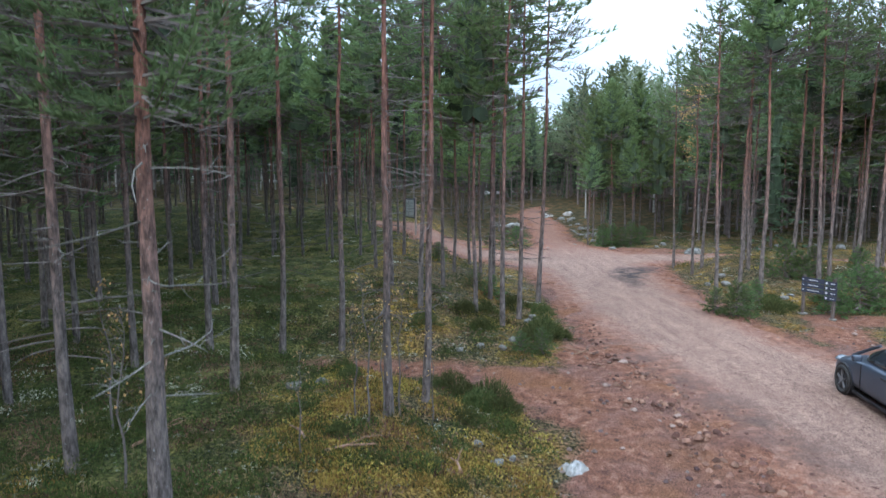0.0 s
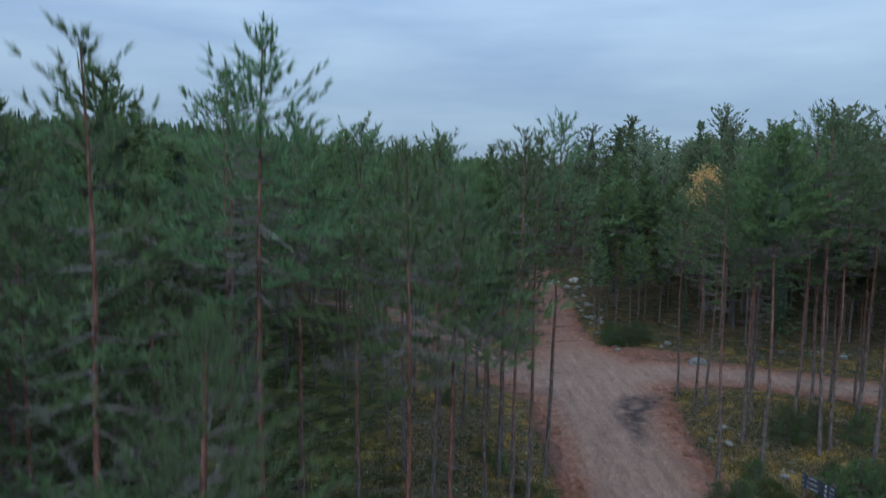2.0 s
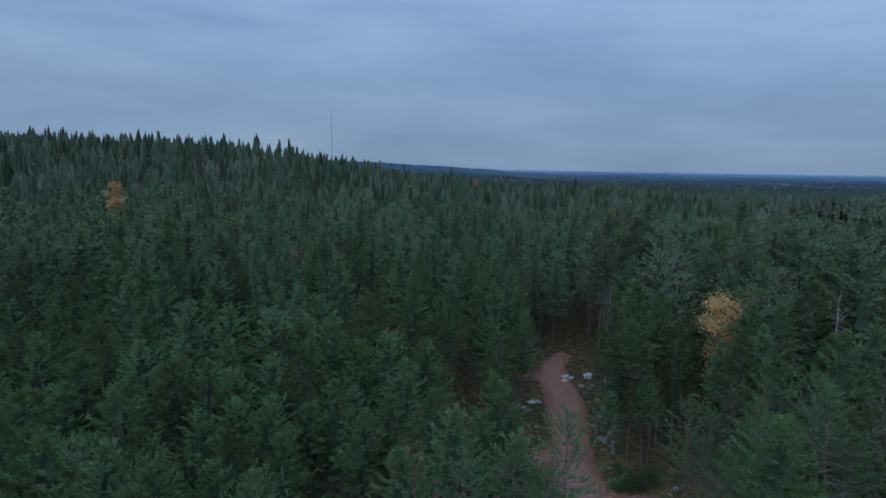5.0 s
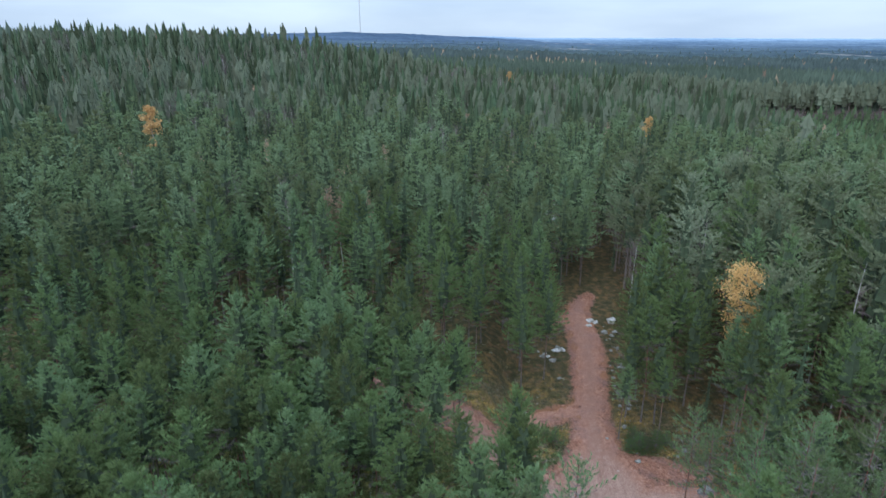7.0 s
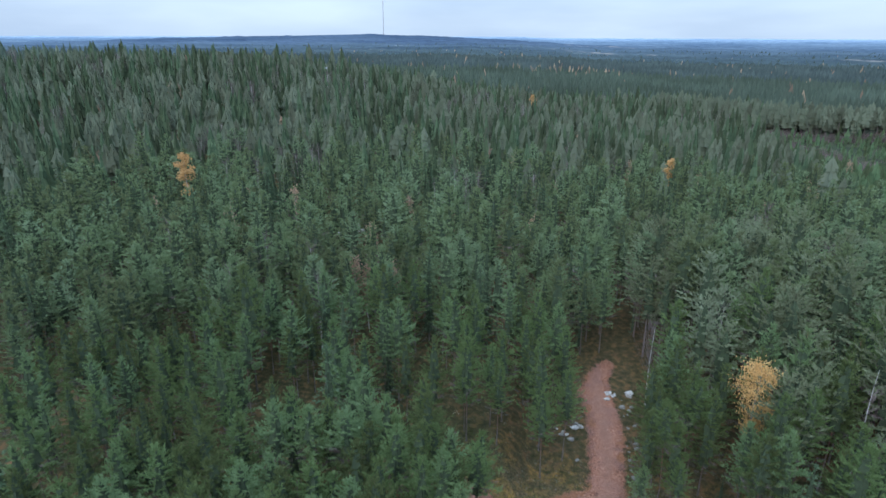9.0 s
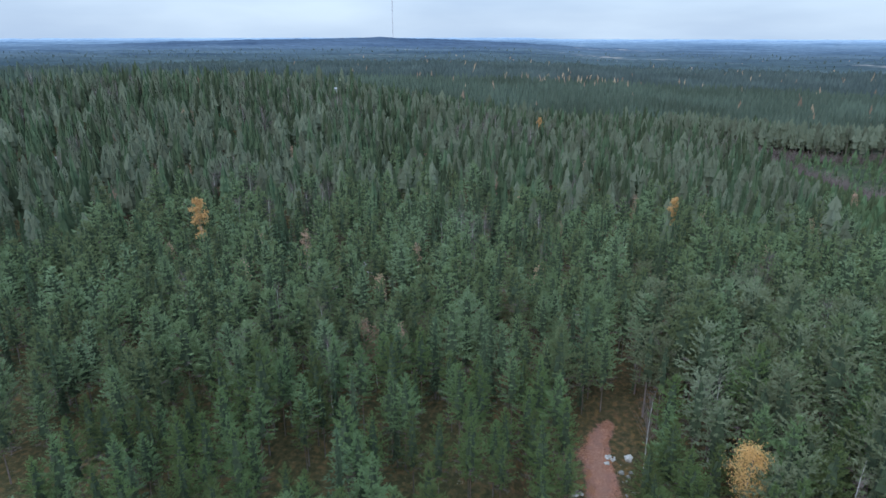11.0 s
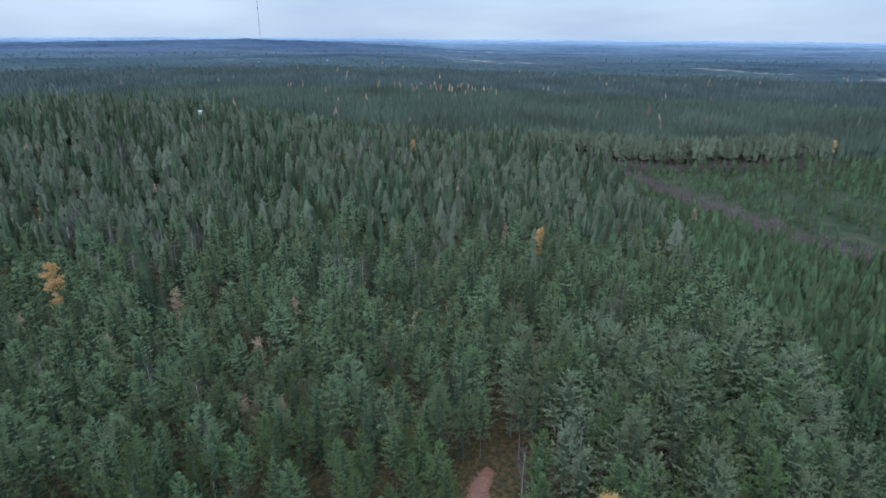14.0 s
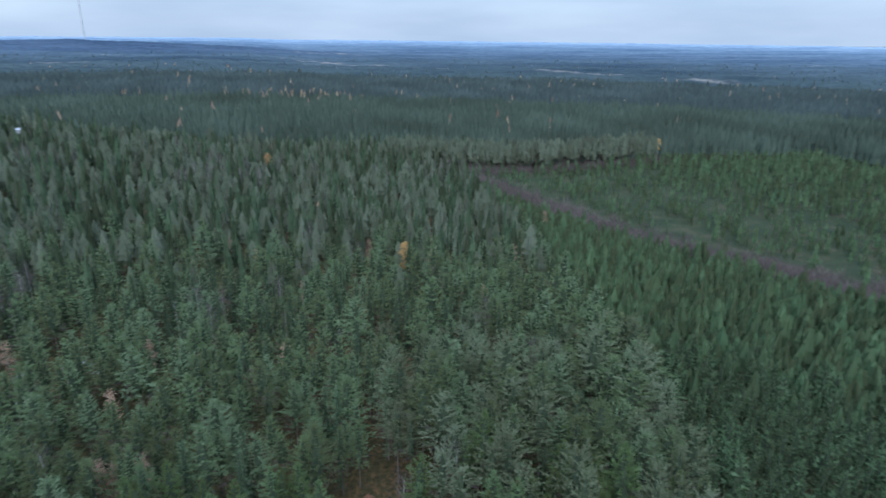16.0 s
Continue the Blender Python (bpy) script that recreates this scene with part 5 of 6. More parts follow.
sa, sb = Vector((13.3, 22.5, 0)), Vector((13.75, 21.45, 0))
run = (sb - sa).normalized()
facing = Vector((run.y, -run.x, 0))
facing = facing if facing.dot(-sa) > 0 else -facing
sign.matrix_basis = Matrix.Translation((sa.x, sa.y, float(land(sa.x, sa.y))))
turn = math.atan2(run.y, run.x)
gap = (sb - sa).length
for k in (0, 1):
    bm_part("post", box_bm((0.09, 0.09, 1.65), run * gap * k + Vector((0, 0, 0.65)), turn, 0.008), SIGN_POST, sign)
    bm_part("foot", rock_bm(30 + k, 0.14, 0.5), STONE, sign).matrix_basis = Matrix.Translation(run * gap * k + Vector((0.02, 0, 0.03)))
for k in range(3):
    c = run * 0.38 + facing * 0.07 + Vector((0, 0, 1.33 - 0.19 * k))
    board = bm_part("board", box_bm((0.86, 0.03, 0.165), c, turn, 0.006), SIGN_DARK, sign)
    for u_, w_ in ((-0.36, 0.07), (0.02, (0.44, 0.52, 0.58)[k])):
        bm_part("white_bar", box_bm((w_ * 0.8, 0.008, 0.024), c + run * u_ + facing * 0.017, turn), SIGN_WHITE, board)
for k in range(4):
    c = run * 1.06 + facing * 0.07 + Vector((0, 0, 1.30 - 0.175 * k))
    board = bm_part("board", box_bm((0.44, 0.03, 0.15), c, turn, 0.006), SIGN_DARK, sign)
    for u_, w_, h_ in ((-0.15, 0.07, 0.07), (0.08, 0.16, 0.022)):
        bm_part("white_bar", box_bm((w_, 0.008, h_), c + run * u_ + facing * 0.017, turn), SIGN_WHITE, board)

# ---------------------------------------------------------------- notice board
NOTICE, GREY_INK = plain("white_notice_sheet", (0.55, 0.57, 0.59), 0.4, vary=0.06, scale=4), plain("grey_print", (0.25, 0.28, 0.32), 0.6, vary=0.2, scale=10)
notice = tagged(new("notice_board"), "two-panel white notice board in a dark frame on posts", "notice board")
na, run = Vector((-2.75, 44.5, 0)), Vector((0.54, -0.84, 0)).normalized()
facing = Vector((-0.84, -0.54, 0))
turn = math.atan2(run.y, run.x)
notice.matrix_basis = Matrix.Translation((na.x, na.y, float(land(na.x, na.y))))
for k in (0, 1):
    bm_part("post", box_bm((0.1, 0.1, 2.6), run * 1.55 * k + Vector((0, 0, 1.1)), turn, 0.01), POST_WOOD, notice)
bm_part("frame", box_bm((1.62, 0.05, 1.35), run * 0.775 + facing * 0.08 + Vector((0, 0, 1.65)), turn, 0.01), SIGN_DARK, notice)
for k in (0, 1):
    c = run * (0.40 + 0.75 * k) + facing * 0.11 + Vector((0, 0, 1.65))
    panel = bm_part("panel", box_bm((0.68, 0.012, 1.2), c, turn), NOTICE, notice)
    for j in range(4):
        bm_part("print_bar", box_bm((0.5, 0.006, 0.04), c + facing * 0.009 + Vector((0, 0, 0.35 - 0.2 * j)), turn), GREY_INK, panel)

# white marker post by the side road
marker = tagged(new("marker_post"), "short white marker post beside the side road", "post")
marker.matrix_basis = at_ground(18.5, 25.0)
bm_part("shaft", box_bm((0.13, 0.13, 1.1), (0, 0, 0.45), 0.3, 0.01), SIGN_WHITE, marker)
bm_part("cap", box_bm((0.15, 0.15, 0.05), (0, 0, 1.02), 0.3, 0.01), SIGN_DARK, marker)

# ---------------------------------------------------------------- car
PAINT = plain("blue_grey_car_paint", (0.062, 0.078, 0.105), 0.3, 0.5, vary=0.08, scale=3, spec=0.6, bump=0)
TRIM = plain("black_plastic_trim", (0.02, 0.02, 0.022), 0.5, vary=0.2, scale=20)
TYRE = plain("dusty_tyre_rubber", (0.03, 0.028, 0.027), 0.85, vary=0.4, scale=15)
ALLOY = plain("grey_alloy", (0.15, 0.15, 0.155), 0.4, 0.2, vary=0.1, scale=10, bump=0)
GLASS = plain("dark_car_glass", (0.02, 0.025, 0.03), 0.06, 0.0, vary=0.1, scale=2, spec=0.8, bump=0)
LAMP = plain("clear_headlamp_glass", (0.14, 0.15, 0.165), 0.12, 0.2, vary=0.1, scale=20, spec=0.8, bump=0)
car = tagged(new("parked_car"), "blue-grey hatchback parked on the gravel road", "car")


def loft(rings, mat, name, parent, levels=2, label=""):
    """A closed skin through rings of corners."""
    bm = bmesh.new()
    rows = [[bm.verts.new(p) for p in ring] for ring in rings]
    k = len(rows[0])
    for a, b in zip(rows, rows[1:]):
        for i in range(k):
            bm.faces.new((a[i], a[(i + 1) % k], b[(i + 1) % k], b[i]))
    bm.faces.new(rows[0][::-1])
    bm.faces.new(rows[-1])
    bmesh.ops.recalc_face_normals(bm, faces=bm.faces[:])
    ob = bm_part(name, bm, mat, parent, label, True)
    sub = ob.modifiers.new("round", "SUBSURF")
    sub.levels = sub.render_levels = levels
    return ob


def section(y, w, low, waist, high, top_w):
    half = [(w * 0.92, low), (w, low + 0.18), (w * 1.0, (low + waist) / 2 + 0.08), (w * 0.97, waist), (top_w, high)]
    return [(x_, y, z_) for x_, z_ in half] + [(-x_, y, z_) for x_, z_ in half[::-1]]


# y forward; width, sill, waist, bonnet or deck height
BODY = [(-2.12, 0.74, 0.32, 0.85, 0.95, 0.62), (-1.95, 0.84, 0.24, 0.93, 1.02, 0.72), (-1.3, 0.88, 0.20, 0.95, 1.02, 0.74), (-0.5, 0.88, 0.19, 0.93, 0.99, 0.76), (0.4, 0.88, 0.19, 0.90, 0.96, 0.76),
        (0.95, 0.88, 0.19, 0.87, 0.97, 0.72), (1.4, 0.87, 0.20, 0.80, 0.90, 0.66), (1.85, 0.83, 0.22, 0.70, 0.79, 0.58), (2.06, 0.70, 0.28, 0.62, 0.68, 0.46), (2.12, 0.56, 0.34, 0.56, 0.60, 0.38)]
loft([section(*b_) for b_ in BODY], PAINT, "body", car)
CABIN = [(-1.98, 0.60, 0.95, 1.02, 0.56), (-1.45, 0.74, 0.95, 1.36, 0.54), (-0.7, 0.77, 0.93, 1.46, 0.58), (0.0, 0.77, 0.93, 1.46, 0.58), (0.45, 0.76, 0.92, 1.34, 0.58), (1.12, 0.70, 0.90, 0.98, 0.60)]
loft([[(w, y, z0), (w * 0.99, y, z0 + 0.03), (tw + 0.05, y, z1 - 0.05), (tw - 0.08, y, z1), (-tw + 0.08, y, z1), (-tw - 0.05, y, z1 - 0.05), (-w * 0.99, y, z0 + 0.03), (-w, y, z0)] for y, w, z0, z1, tw in CABIN], GLASS, "windows", car, 2, "dark tinted windows")
ROOF = [(-1.7, 0.50, 1.20), (-1.35, 0.53, 1.375), (-0.7, 0.57, 1.465), (0.0, 0.57, 1.465), (0.38, 0.56, 1.375)]
loft([[(w, y, z - 0.02), (w * 0.8, y, z + 0.012), (-w * 0.8, y, z + 0.012), (-w, y, z - 0.02), (-w * 0.9, y, z - 0.04), (w * 0.9, y, z - 0.04)] for y, w, z in ROOF], PAINT, "roof", car, 1)
for side in (-1, 1):
    for pts in ([(side * 0.62, 0.42, 1.36), (side * 0.72, 0.80, 1.15), (side * 0.79, 1.12, 0.96)], [(side * 0.64, -0.45, 1.43), (side * 0.72, -0.5, 1.2), (side * 0.79, -0.52, 0.94)], [(side * 0.60, -1.4, 1.34), (side * 0.72, -1.6, 1.12), (side * 0.77, -1.75, 0.98)]):
        bm_part("pillar", pole_bm(pts, [0.035, 0.04, 0.045], 6), PAINT, car)
    mirror = bm_part("wing_mirror", box_bm((0.2, 0.12, 0.14), (side * 0.93, 0.72, 1.0), 0, 0.04), PAINT, car)
    bm_part("door_handle", box_bm((0.03, 0.2, 0.03), (side * 0.885, -0.25, 0.82), 0, 0.01), TRIM, car)
    bm_part("door_seam", box_bm((0.012, 0.012, 0.6), (side * 0.884, 0.62, 0.58), 0), TRIM, car)
    bm_part("door_seam", box_bm((0.012, 0.012, 0.6), (side * 0.884, -0.5, 0.58), 0), TRIM, car)
    bm_part("sill", box_bm((0.04, 1.9, 0.07), (side * 0.85, 0.0, 0.19), 0, 0.012), TRIM, car)
    lamp = bm_part("headlight", rock_bm(50, 0.17, 0.4, 0.02), LAMP, car, "bright clear headlight", True)
    lamp.matrix_basis = Matrix.Translation((side * 0.70, 1.86, 0.70)) @ Matrix.Rotation(side * -0.7, 4, "Z") @ Matrix.Diagonal((1.1, 0.9, 1.0, 1))
    for y in (1.32, -1.28):
        arch = bmesh.new()
        bmesh.ops.create_cone(arch, cap_ends=True, segments=28, radius1=0.375, radius2=0.375, depth=0.26, matrix=Matrix.Translation((side * 0.765, y, 0.345)) @ Matrix.Rotation(math.pi / 2, 4, "Y"))
        bm_part("wheel_arch", arch, TRIM, car)
        wheel = tagged(new("wheel"))
        wheel.parent = car
        wheel.matrix_basis = Matrix.Translation((side * 0.825, y, 0.33))
        ring = [(0.33, -0.07), (0.315, -0.10), (0.24, -0.10), (0.225, -0.06), (0.225, 0.06), (0.24, 0.10), (0.315, 0.10), (0.33, 0.07)]
        bm = bmesh.new()
        rows = [[bm.verts.new((side * w_, q_ * math.cos(a), q_ * math.sin(a))) for q_, w_ in ring] for a in np.arange(28) * 2 * math.pi / 28]
        for a, b in zip(rows, rows[1:] + rows[:1]):
            for i in range(8):
                bm.faces.new((a[i], a[(i + 1) % 8], b[(i + 1) % 8], b[i]))
        bmesh.ops.recalc_face_normals(bm, faces=bm.faces[:])
        bm_part("tyre", bm, TYRE, wheel, "", True)
        bm = bmesh.new()
        bmesh.ops.create_cone(bm, cap_ends=True, segments=28, radius1=0.228, radius2=0.228, depth=0.05, matrix=Matrix.Rotation(math.pi / 2, 4, "Y"))
        bm_part("brake_disc", bm, TRIM, wheel)
        bm = bmesh.new()
        for k in range(5):
            for o_ in (-0.11, 0.11):
                bmesh.ops.create_cube(bm, size=1, matrix=Matrix.Rotation(k * 2 * math.pi / 5 + o_, 4, "X") @ Matrix.Translation((side * 0.082, 0, 0.115)) @ Matrix.Diagonal((0.03, 0.014, 0.22, 1)))
        bmesh.ops.create_cone(bm, cap_ends=True, segments=16, radius1=0.06, radius2=0.05, depth=0.05, matrix=Matrix.Translation((side * 0.085, 0, 0)) @ Matrix.Rotation(math.pi / 2, 4, "Y"))
        bm_part("rim", bm, ALLOY, wheel)
bm_part("grille", box_bm((0.8, 0.05, 0.16), (0, 2.09, 0.40), 0, 0.02), TRIM, car)
for x in (-0.55, 0.55):
    bm_part("tail_light", box_bm((0.3, 0.06, 0.16), (x, -2.07, 0.82), 0, 0.03), plain("red_tail_lamp", (0.4, 0.02, 0.02), 0.2, spec=0.6), car)
bm_part("number_plate", box_bm((0.5, 0.02, 0.11), (0, -2.14, 0.60), 0), SIGN_WHITE, car)
car.matrix_basis = Matrix.Translation((9.9, 12.39, float(land(9.9, 12.39)) + 0.04)) @ Matrix.Rotation(radians(-7.6), 4, "Z")

# ---------------------------------------------------------------- bushes and ground cover
BUSH = [conifer(s, 1.6, 0.02, 0.95, True, whorls=11, around=8, tufts=7, per=6, length=0.18, width=0.035, diamond=False, sides=5, girth=0.03, dead=0, grey=0.1) for s in (101, 102)]
bush_kinds = [tree_thing("young_spruce", t, c, [WOODS_BARK, TWIG], [SPRUCE, TWIG], "bushy young spruce on the verge", "spruce", "young spruces by the road") for t, c in BUSH]
spots = [(10.57, 21.9, 1.3), (10.1, 22.6, 1.0), (11.1, 22.4, 1.1), (15.3, 27.4, 1.7), (15.9, 27.2, 1.2), (14.5, 22.6, 1.5), (15.6, 22.8, 1.8), (16.4, 23.2, 1.6), (17.3, 22.6, 1.7), (15.1, 23.6, 1.3), (18.4, 23.8, 1.5), (5.5, 46.4, 1.5), (4.7, 47.2, 1.1), (2.8, 17.1, 0.8), (2.2, 17.2, 0.6), (1.95, 24.4, 0.9), (1.3, 25.0, 0.8),
         (11.9, 45.9, 1.3), (12.7, 46.3, 1.6), (13.3, 46.0, 1.5), (14.2, 46.6, 1.7), (15.1, 46.9, 1.4), (12.3, 47.4, 1.5), (17.3, 28.6, 1.3), (18.6, 27.4, 1.4), (19.6, 24.6, 1.5), (12.6, 24.6, 0.9), (-0.2, 30.5, 1.0), (3.6, 48.0, 0.9)]
for i, (x, y, h) in enumerate(spots):
    k = bush_kinds[i % 2]
    m = at_ground(x, y, i * 1.3, h / 1.6)
    if i < 2:
        k.matrix_basis = m
    else:
        copy_thing(k, m @ Matrix.Scale(1 / k.scale[0], 4))

gr = np.random.RandomState(44)


def cover(name, kinds, n, mats, label, sizes, own, keep, x0=-22, x1=32, y0=3, y1=62):
    x, y = gr.uniform(x0, x1, n), y0 + (y1 - y0) * gr.uniform(0, 1, n) ** 1.5
    ok = keep(x, y)
    x, y = x[ok], y[ok]
    V, F, M, T = gather(kinds, x, y, gr.uniform(*sizes, len(x)), own, gr)
    return tagged(new(name, mesh_of(name, V, F, mats, M, {"tint": T})), label, "undergrowth", kind="stuff")


def twiggy(seed, n, h, wide, length, width):
    """A low plant: many small leaves on a loose dome."""
    r = np.random.RandomState(seed)
    a, q = r.uniform(0, 6.28, n), np.sqrt(r.uniform(0, 1, n)) * wide
    P = np.stack([q * np.cos(a), q * np.sin(a), h * (1 - (q / wide) ** 2) * r.uniform(0.2, 1, n)], 1)
    V, F = blades(P, unit(r.normal(0, 0.6, (n, 3)) + [0, 0, 0.8]), length * r.uniform(0.6, 1.3, n), width, r, False)
    return V, F, np.zeros(len(F), int)


def mound(seed, h, wide):
    """A soft cushion."""
    r = np.random.RandomState(seed)
    V = [(0, 0, h)]
    for q, z in ((0.45, 0.8), (0.8, 0.35), (1.0, -0.15)):
        for k in range(8):
            a = k * 0.785 + r.uniform(-0.2, 0.2)
            s_ = q * wide * r.uniform(0.8, 1.2)
            V.append((s_ * math.cos(a), s_ * math.sin(a), z * h * r.uniform(0.8, 1.15)))
    F = [(0, 1 + k, 1 + (k + 1) % 8) for k in range(8)]
    for ring in (0, 1):
        for k in range(8):
            a, b = 1 + ring * 8 + k, 1 + ring * 8 + (k + 1) % 8
            F += [(a, a + 8, b + 8), (a, b + 8, b)]
    return np.array(V), np.array(F), np.zeros(len(F), int)


HEATH = foliage("dark_heath_leaves", (0.024, 0.04, 0.013), (0.085, 0.112, 0.034), "tint")
MOSS = foliage("ochre_moss", (0.135, 0.105, 0.026), (0.38, 0.285, 0.078), "tint")
LITTER = foliage("brown_twigs_and_leaves", (0.07, 0.04, 0.026), (0.24, 0.15, 0.10), "tint")
DRY = foliage("dry_grass_and_twigs", (0.14, 0.10, 0.055), (0.30, 0.22, 0.12), "tint")
PALE_MOSS = foliage("pale_lichen_tufts", (0.26, 0.255, 0.20), (0.50, 0.49, 0.41), "tint")
forest = lambda x, y: earth_in(x, y) < -0.25
FAR_KEEP = lambda x, y: forest(x, y) & ~((x > -10) & (x < 6) & (y < 22))
cover("dwarf_shrubs", [twiggy(s, 30, 0.30, 0.34, 0.10, 0.04) for s in (1, 2, 3)], 4200, [HEATH], "dark green dwarf shrubs on the forest floor", (0.5, 1.2), 1.0, lambda x, y: FAR_KEEP(x, y) & (waves(x, y, 4.3, 50) > -0.15))
cover("moss_cushions", [twiggy(s, 30, 0.13, 0.28, 0.07, 0.05) for s in (4, 5, 6)], 2400, [MOSS], "yellow-green moss cushions between the pines", (0.6, 1.3), 1.0, lambda x, y: FAR_KEEP(x, y) & (x > -3.5) & (waves(x, y, 3.7, 51) > -0.05), y1=40)
near_floor = (-10, 6, 4.5, 22)
dark_side = lambda x, y: 0.5 * smooth(-1.2, -3.2, x)
cover("dwarf_shrubs", [twiggy(s, 110, 0.22, 0.28, 0.05, 0.013) for s in (1, 2, 3, 7)], 3000, [HEATH], "dark green dwarf shrubs beside the road", (0.5, 1.5), 1.0, lambda x, y: forest(x, y) & (waves(x, y, 2.9, 50) + dark_side(x, y) > 0.12), *near_floor)
cover("moss_cushions", [twiggy(s, 80, 0.09, 0.22, 0.04, 0.022) for s in (4, 5, 6)], 1700, [MOSS], "ochre and yellow moss on the verge", (0.5, 1.4), 1.0, lambda x, y: forest(x, y) & (waves(x, y, 2.3, 51) - dark_side(x, y) > -0.1), *near_floor)
cover("moss_cushions", [twiggy(s, 80, 0.11, 0.26, 0.04, 0.022) for s in (14, 15, 16)], 1100, [MOSS], "bright ochre moss at the foot of the pines", (0.6, 1.5), 1.0, lambda x, y: forest(x, y) & (waves(x, y, 1.3, 57) > 0.02), -2.4, 2.6, 7.5, 14)
cover("dwarf_shrubs", [twiggy(s, 120, 0.20, 0.24, 0.045, 0.016) for s in (31, 32, 33)], 900, [HEATH], "dark lingonberry and crowberry sprigs in the moss", (0.5, 1.4), 1.0, lambda x, y: forest(x, y) & (waves(x, y, 1.5, 58) > 0.0), -2.6, 3.8, 7.5, 24)
cover("fallen_twigs", [twiggy(s, 60, 0.06, 0.30, 0.07, 0.014) for s in (24, 25, 26)], 1500, [LITTER], "brown fallen leaves and twigs on the verge", (0.6, 1.5), 1.0, lambda x, y: forest(x, y) & (waves(x, y, 2.6, 55) > -0.1), *near_floor)
cover("lichen_tufts", [twiggy(s, 70, 0.03, 0.10, 0.022, 0.020) for s in (28, 29)], 900, [PALE_MOSS], "white reindeer lichen clumps on the verge", (0.5, 1.5), 1.0, lambda x, y: forest(x, y) & (waves(x, y, 2.0, 56) > 0.16), *near_floor)
cover("lichen_tufts", [twiggy(s, 40, 0.07, 0.22, 0.03, 0.03) for s in (8, 9)], 2600, [PALE_MOSS], "pale lichen tufts on the forest floor", (0.5, 1.6), 1.0, lambda x, y: forest(x, y) & (waves(x, y, 3.3, 52) > 0.2))
cover("dry_grass", [twiggy(s, 18, 0.22, 0.22, 0.16, 0.010) for s in (10, 11)], 3400, [DRY], "dry grass and fallen twigs", (0.4, 1.1), 1.0, lambda x, y: earth_in(x, y) < 0.1)
PEBBLE = foliage("loose_gravel", (0.08, 0.05, 0.04), (0.22, 0.17, 0.15), "tint")
cover("loose_gravel", [mound(s, 0.5, 0.6) for s in (12, 13)], 3000, [PEBBLE], "loose gravel and clods on the road", (0.025, 0.09), 1.0, lambda x, y: (earth_in(x, y) > -0.3) & ((road_in(x, y) < 1.1) | (gr.uniform(size=x.size) < 0.15)), x0=-4, x1=20, y0=6, y1=50)

# single heather clumps where the moss meets the bare earth
HEATHER = foliage("heather_sprigs", (0.035, 0.05, 0.018), (0.12, 0.13, 0.05), swing=0.05, middle=0.5)


def heather(seed, h, wide):
    """A loose dome of short upright sprigs, uneven at the rim."""
    r = np.random.RandomState(seed)
    n = 900
    a, q = r.uniform(0, 6.28, n), np.sqrt(r.uniform(0, 1, n)) * wide
    q = q * (1 + 0.28 * np.sin(a * 3 + seed) + 0.15 * np.sin(a * 7))
    P = np.stack([q * np.cos(a), q * np.sin(a), h * np.clip(1 - (q / wide / 1.15) ** 2, 0.02, 1) * r.uniform(0.1, 0.8, n)], 1)
    V, F = blades(P, unit(np.stack([np.cos(a) * q / wide * 0.7, np.sin(a) * q / wide * 0.7, np.full(n, 0.8)], 1) + r.normal(0, 0.4, (n, 3))), h * r.uniform(0.12, 0.34, n), 0.022, r, False)
    return mesh_of("heather", V, F, [HEATHER])


HEATHER_KINDS = [heather(s, 0.55, 0.42) for s in (1, 2, 3)]
for i, (x, y, size) in enumerate([(3.1, 18.8, 1.5), (3.5, 18.95, 1.1), (2.7, 18.5, 0.9), (1.05, 13.2, 1.2), (0.8, 12.7, 1.0), (1.25, 12.4, 0.9), (0.2, 14.2, 1.0), (-0.3, 14.0, 0.8), (0.5, 13.6, 0.8), (2.6, 22.9, 1.2), (1.5, 21.4, 1.0), (0.7, 20.5, 1.1), (0.4, 11.2, 0.7), (-1.6, 9.2, 0.5), (-0.2, 9.0, 0.5), (0.2, 8.5, 0.55), (-1.9, 12.2, 0.6), (-2.2, 13.4, 0.7), (12.2, 22.6, 1.0), (12.7, 23.6, 1.1), (13.0, 22.9, 0.9), (1.2, 19.0, 0.9), (-0.6, 18.5, 1.0), (3.3, 20.4, 0.9), (3.6, 22.3, 1.0)]):
    ob = tagged(new("heather_bush", HEATHER_KINDS[i % 3]), "low dark green heather bush on the mossy verge", "heather", "heather bushes on the verge")
    ob.matrix_basis = at_ground(x, y, i * 1.9, size)

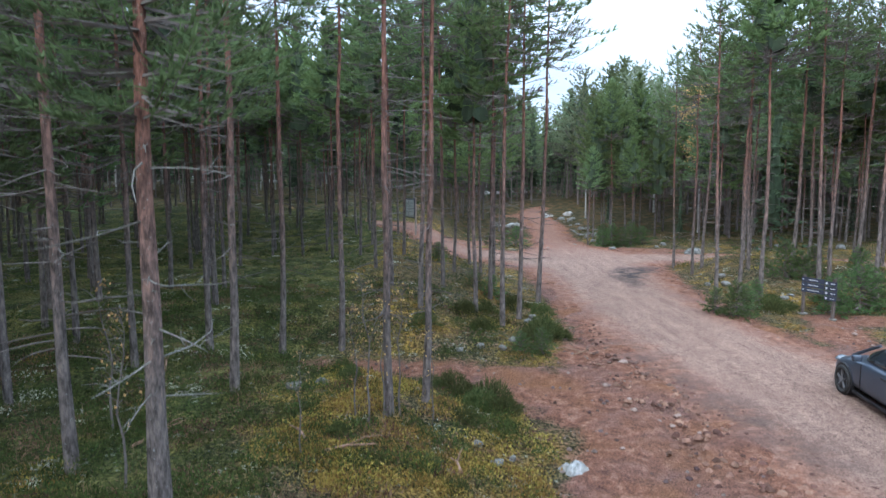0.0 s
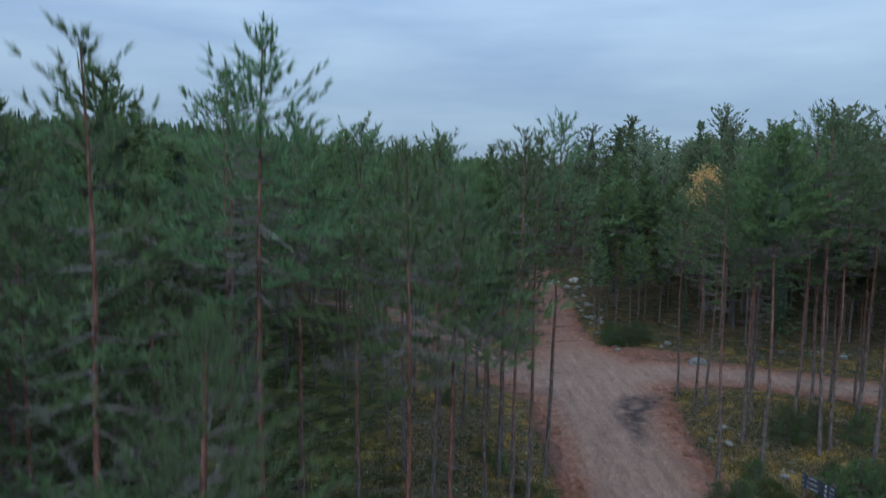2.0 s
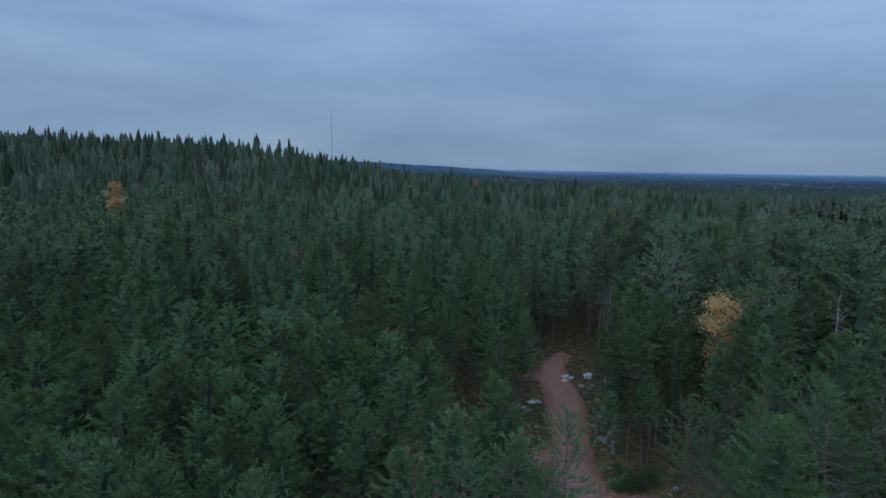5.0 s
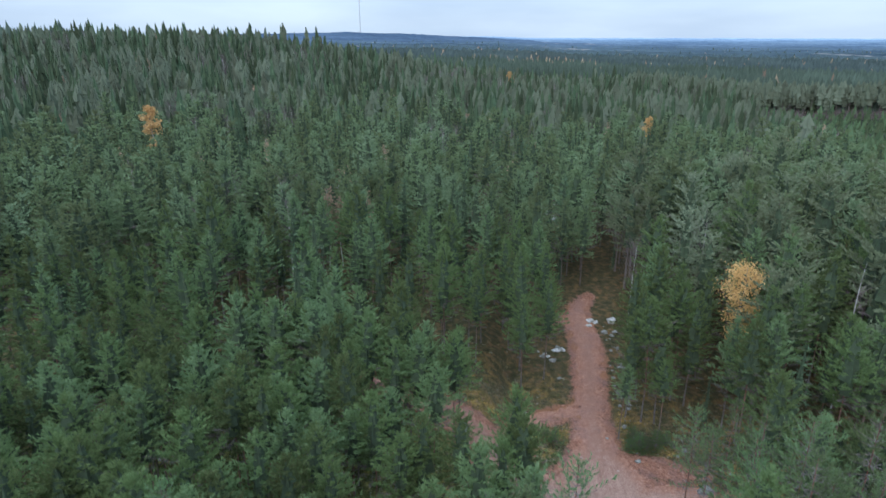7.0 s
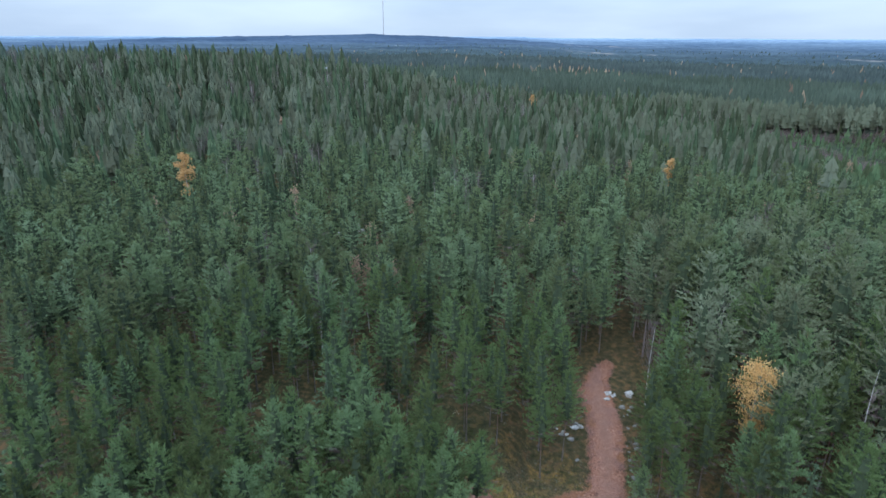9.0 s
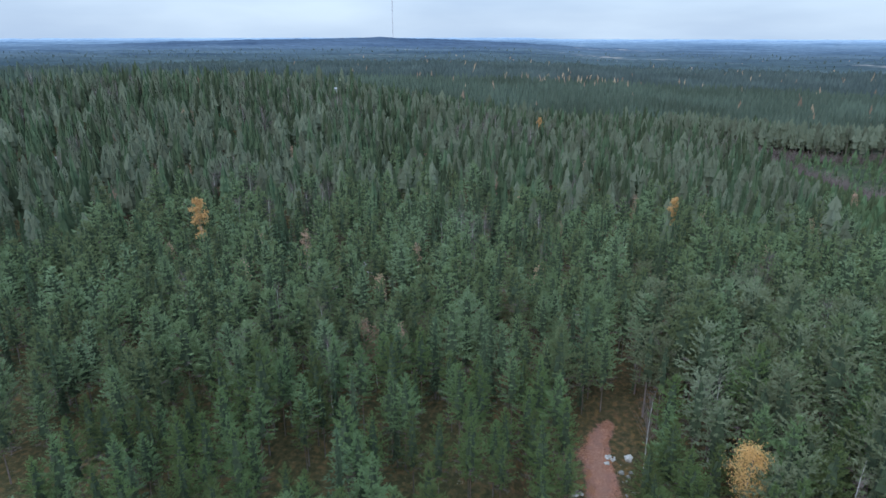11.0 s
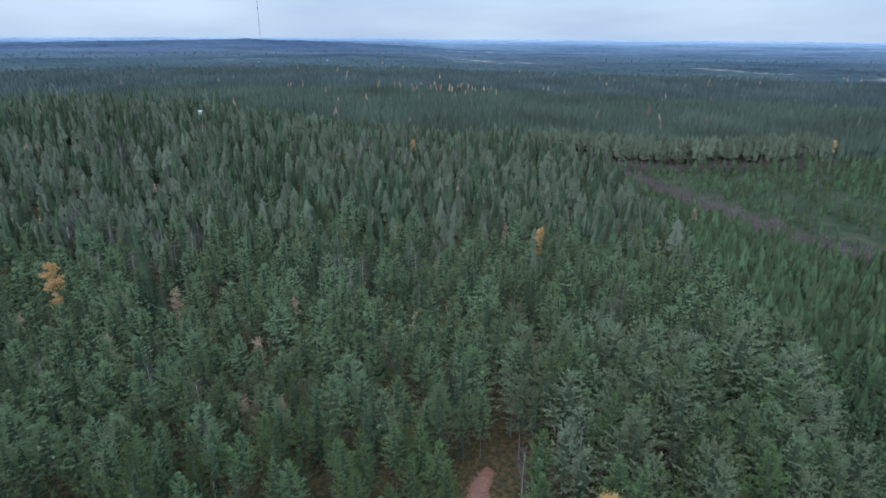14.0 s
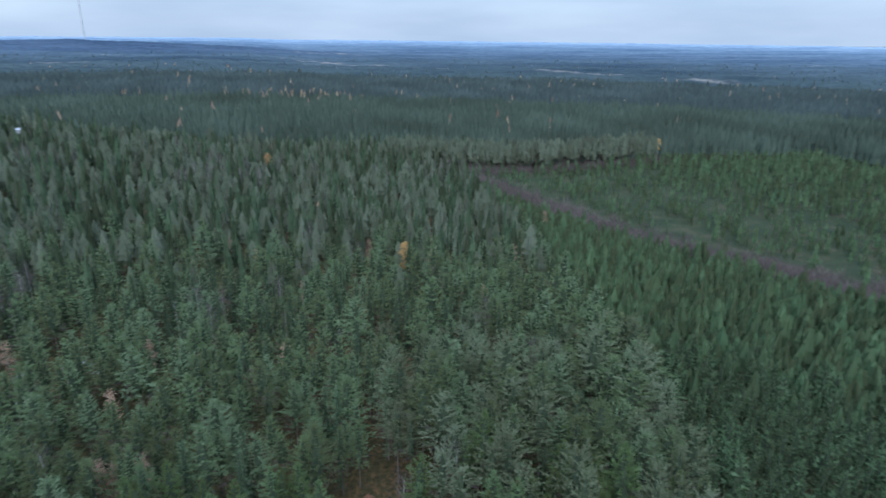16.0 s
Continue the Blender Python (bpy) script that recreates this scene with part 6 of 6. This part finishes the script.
CRUMB = foliage("crumbled_red_earth", (0.06, 0.032, 0.024), (0.2, 0.11, 0.08), "tint", swing=0.02, middle=0.5, thin_=0.0)
cover("crumbled_earth", [mound(s, 0.5, 0.6) for s in (17, 18, 19)], 2600, [CRUMB], "crumbled red earth along the eroded road edge", (0.025, 0.13), 1.0, lambda x, y: track(x, y, BANK) > gr.uniform(-0.8, 0.9, x.size), 2.5, 8, 9, 22)

# fallen sticks and slender saplings
STICK = plain("fallen_stick_bark", (0.20, 0.12, 0.08), 0.9, vary=0.35, scale=9)
for i, (x, y, ln, a) in enumerate([(-1.4, 8.6, 0.8, 0.3), (-2.2, 9.0, 0.6, 2.2), (3.6, 17.4, 0.7, 2.6), (3.9, 17.0, 0.5, 0.4), (-4.4, 9.2, 1.0, 1.2), (0.2, 9.3, 0.5, 1.9), (-3.0, 13.6, 0.9, 0.8), (-6.0, 13, 1.1, 2.0), (-1.6, 19.5, 0.8, 1.0)]):
    d_ = Vector((math.cos(a), math.sin(a), 0))
    st = tagged(new("fallen_stick"), "fallen brown stick on the forest floor", "stick", "fallen sticks")
    st.matrix_basis = at_ground(x, y)
    bm_part("stem", pole_bm([-d_ * ln / 2 + Vector((0, 0, 0.08)), Vector((0.02, 0.03, 0.12)), d_ * ln / 2 + Vector((0, 0, 0.1))], [0.025, 0.022, 0.012], 6), STICK, st)
    bm_part("twig", pole_bm([Vector((0.02, 0.03, 0.12)), Vector((0.02, 0.03, 0.12)) + d_ * 0.15 + Vector((0.1, -0.05, 0.12)), Vector((0.02, 0.03, 0.12)) + d_ * 0.3 + Vector((0.2, -0.1, 0.16))], [0.012, 0.009, 0.004], 4), STICK, st)
sap = broadleaf(77, 3.0, 0.45, 34, 0.06, 0.3)
base = tree_thing("bare_sapling", *sap, [TWIG, TWIG], [YELLOW_LEAVES, TWIG], "slender nearly leafless sapling with a few yellow leaves", "sapling", "bare saplings under the pines")
for i, (x, y, h) in enumerate([(-1.25, 9.9, 2.6), (-1.05, 10.4, 2.2), (-0.75, 10.6, 2.4), (-1.5, 10.3, 2.0), (-0.2, 10.6, 1.8), (-4.0, 7.4, 2.4), (-2.0, 8.4, 1.6), (-5.2, 9.4, 2.5)]):
    m = at_ground(x, y, i * 1.7, h / 3.0)
    if i:
        copy_thing(base, m @ Matrix.Scale(1 / base.scale[0], 4))
    else:
        base.matrix_basis = m
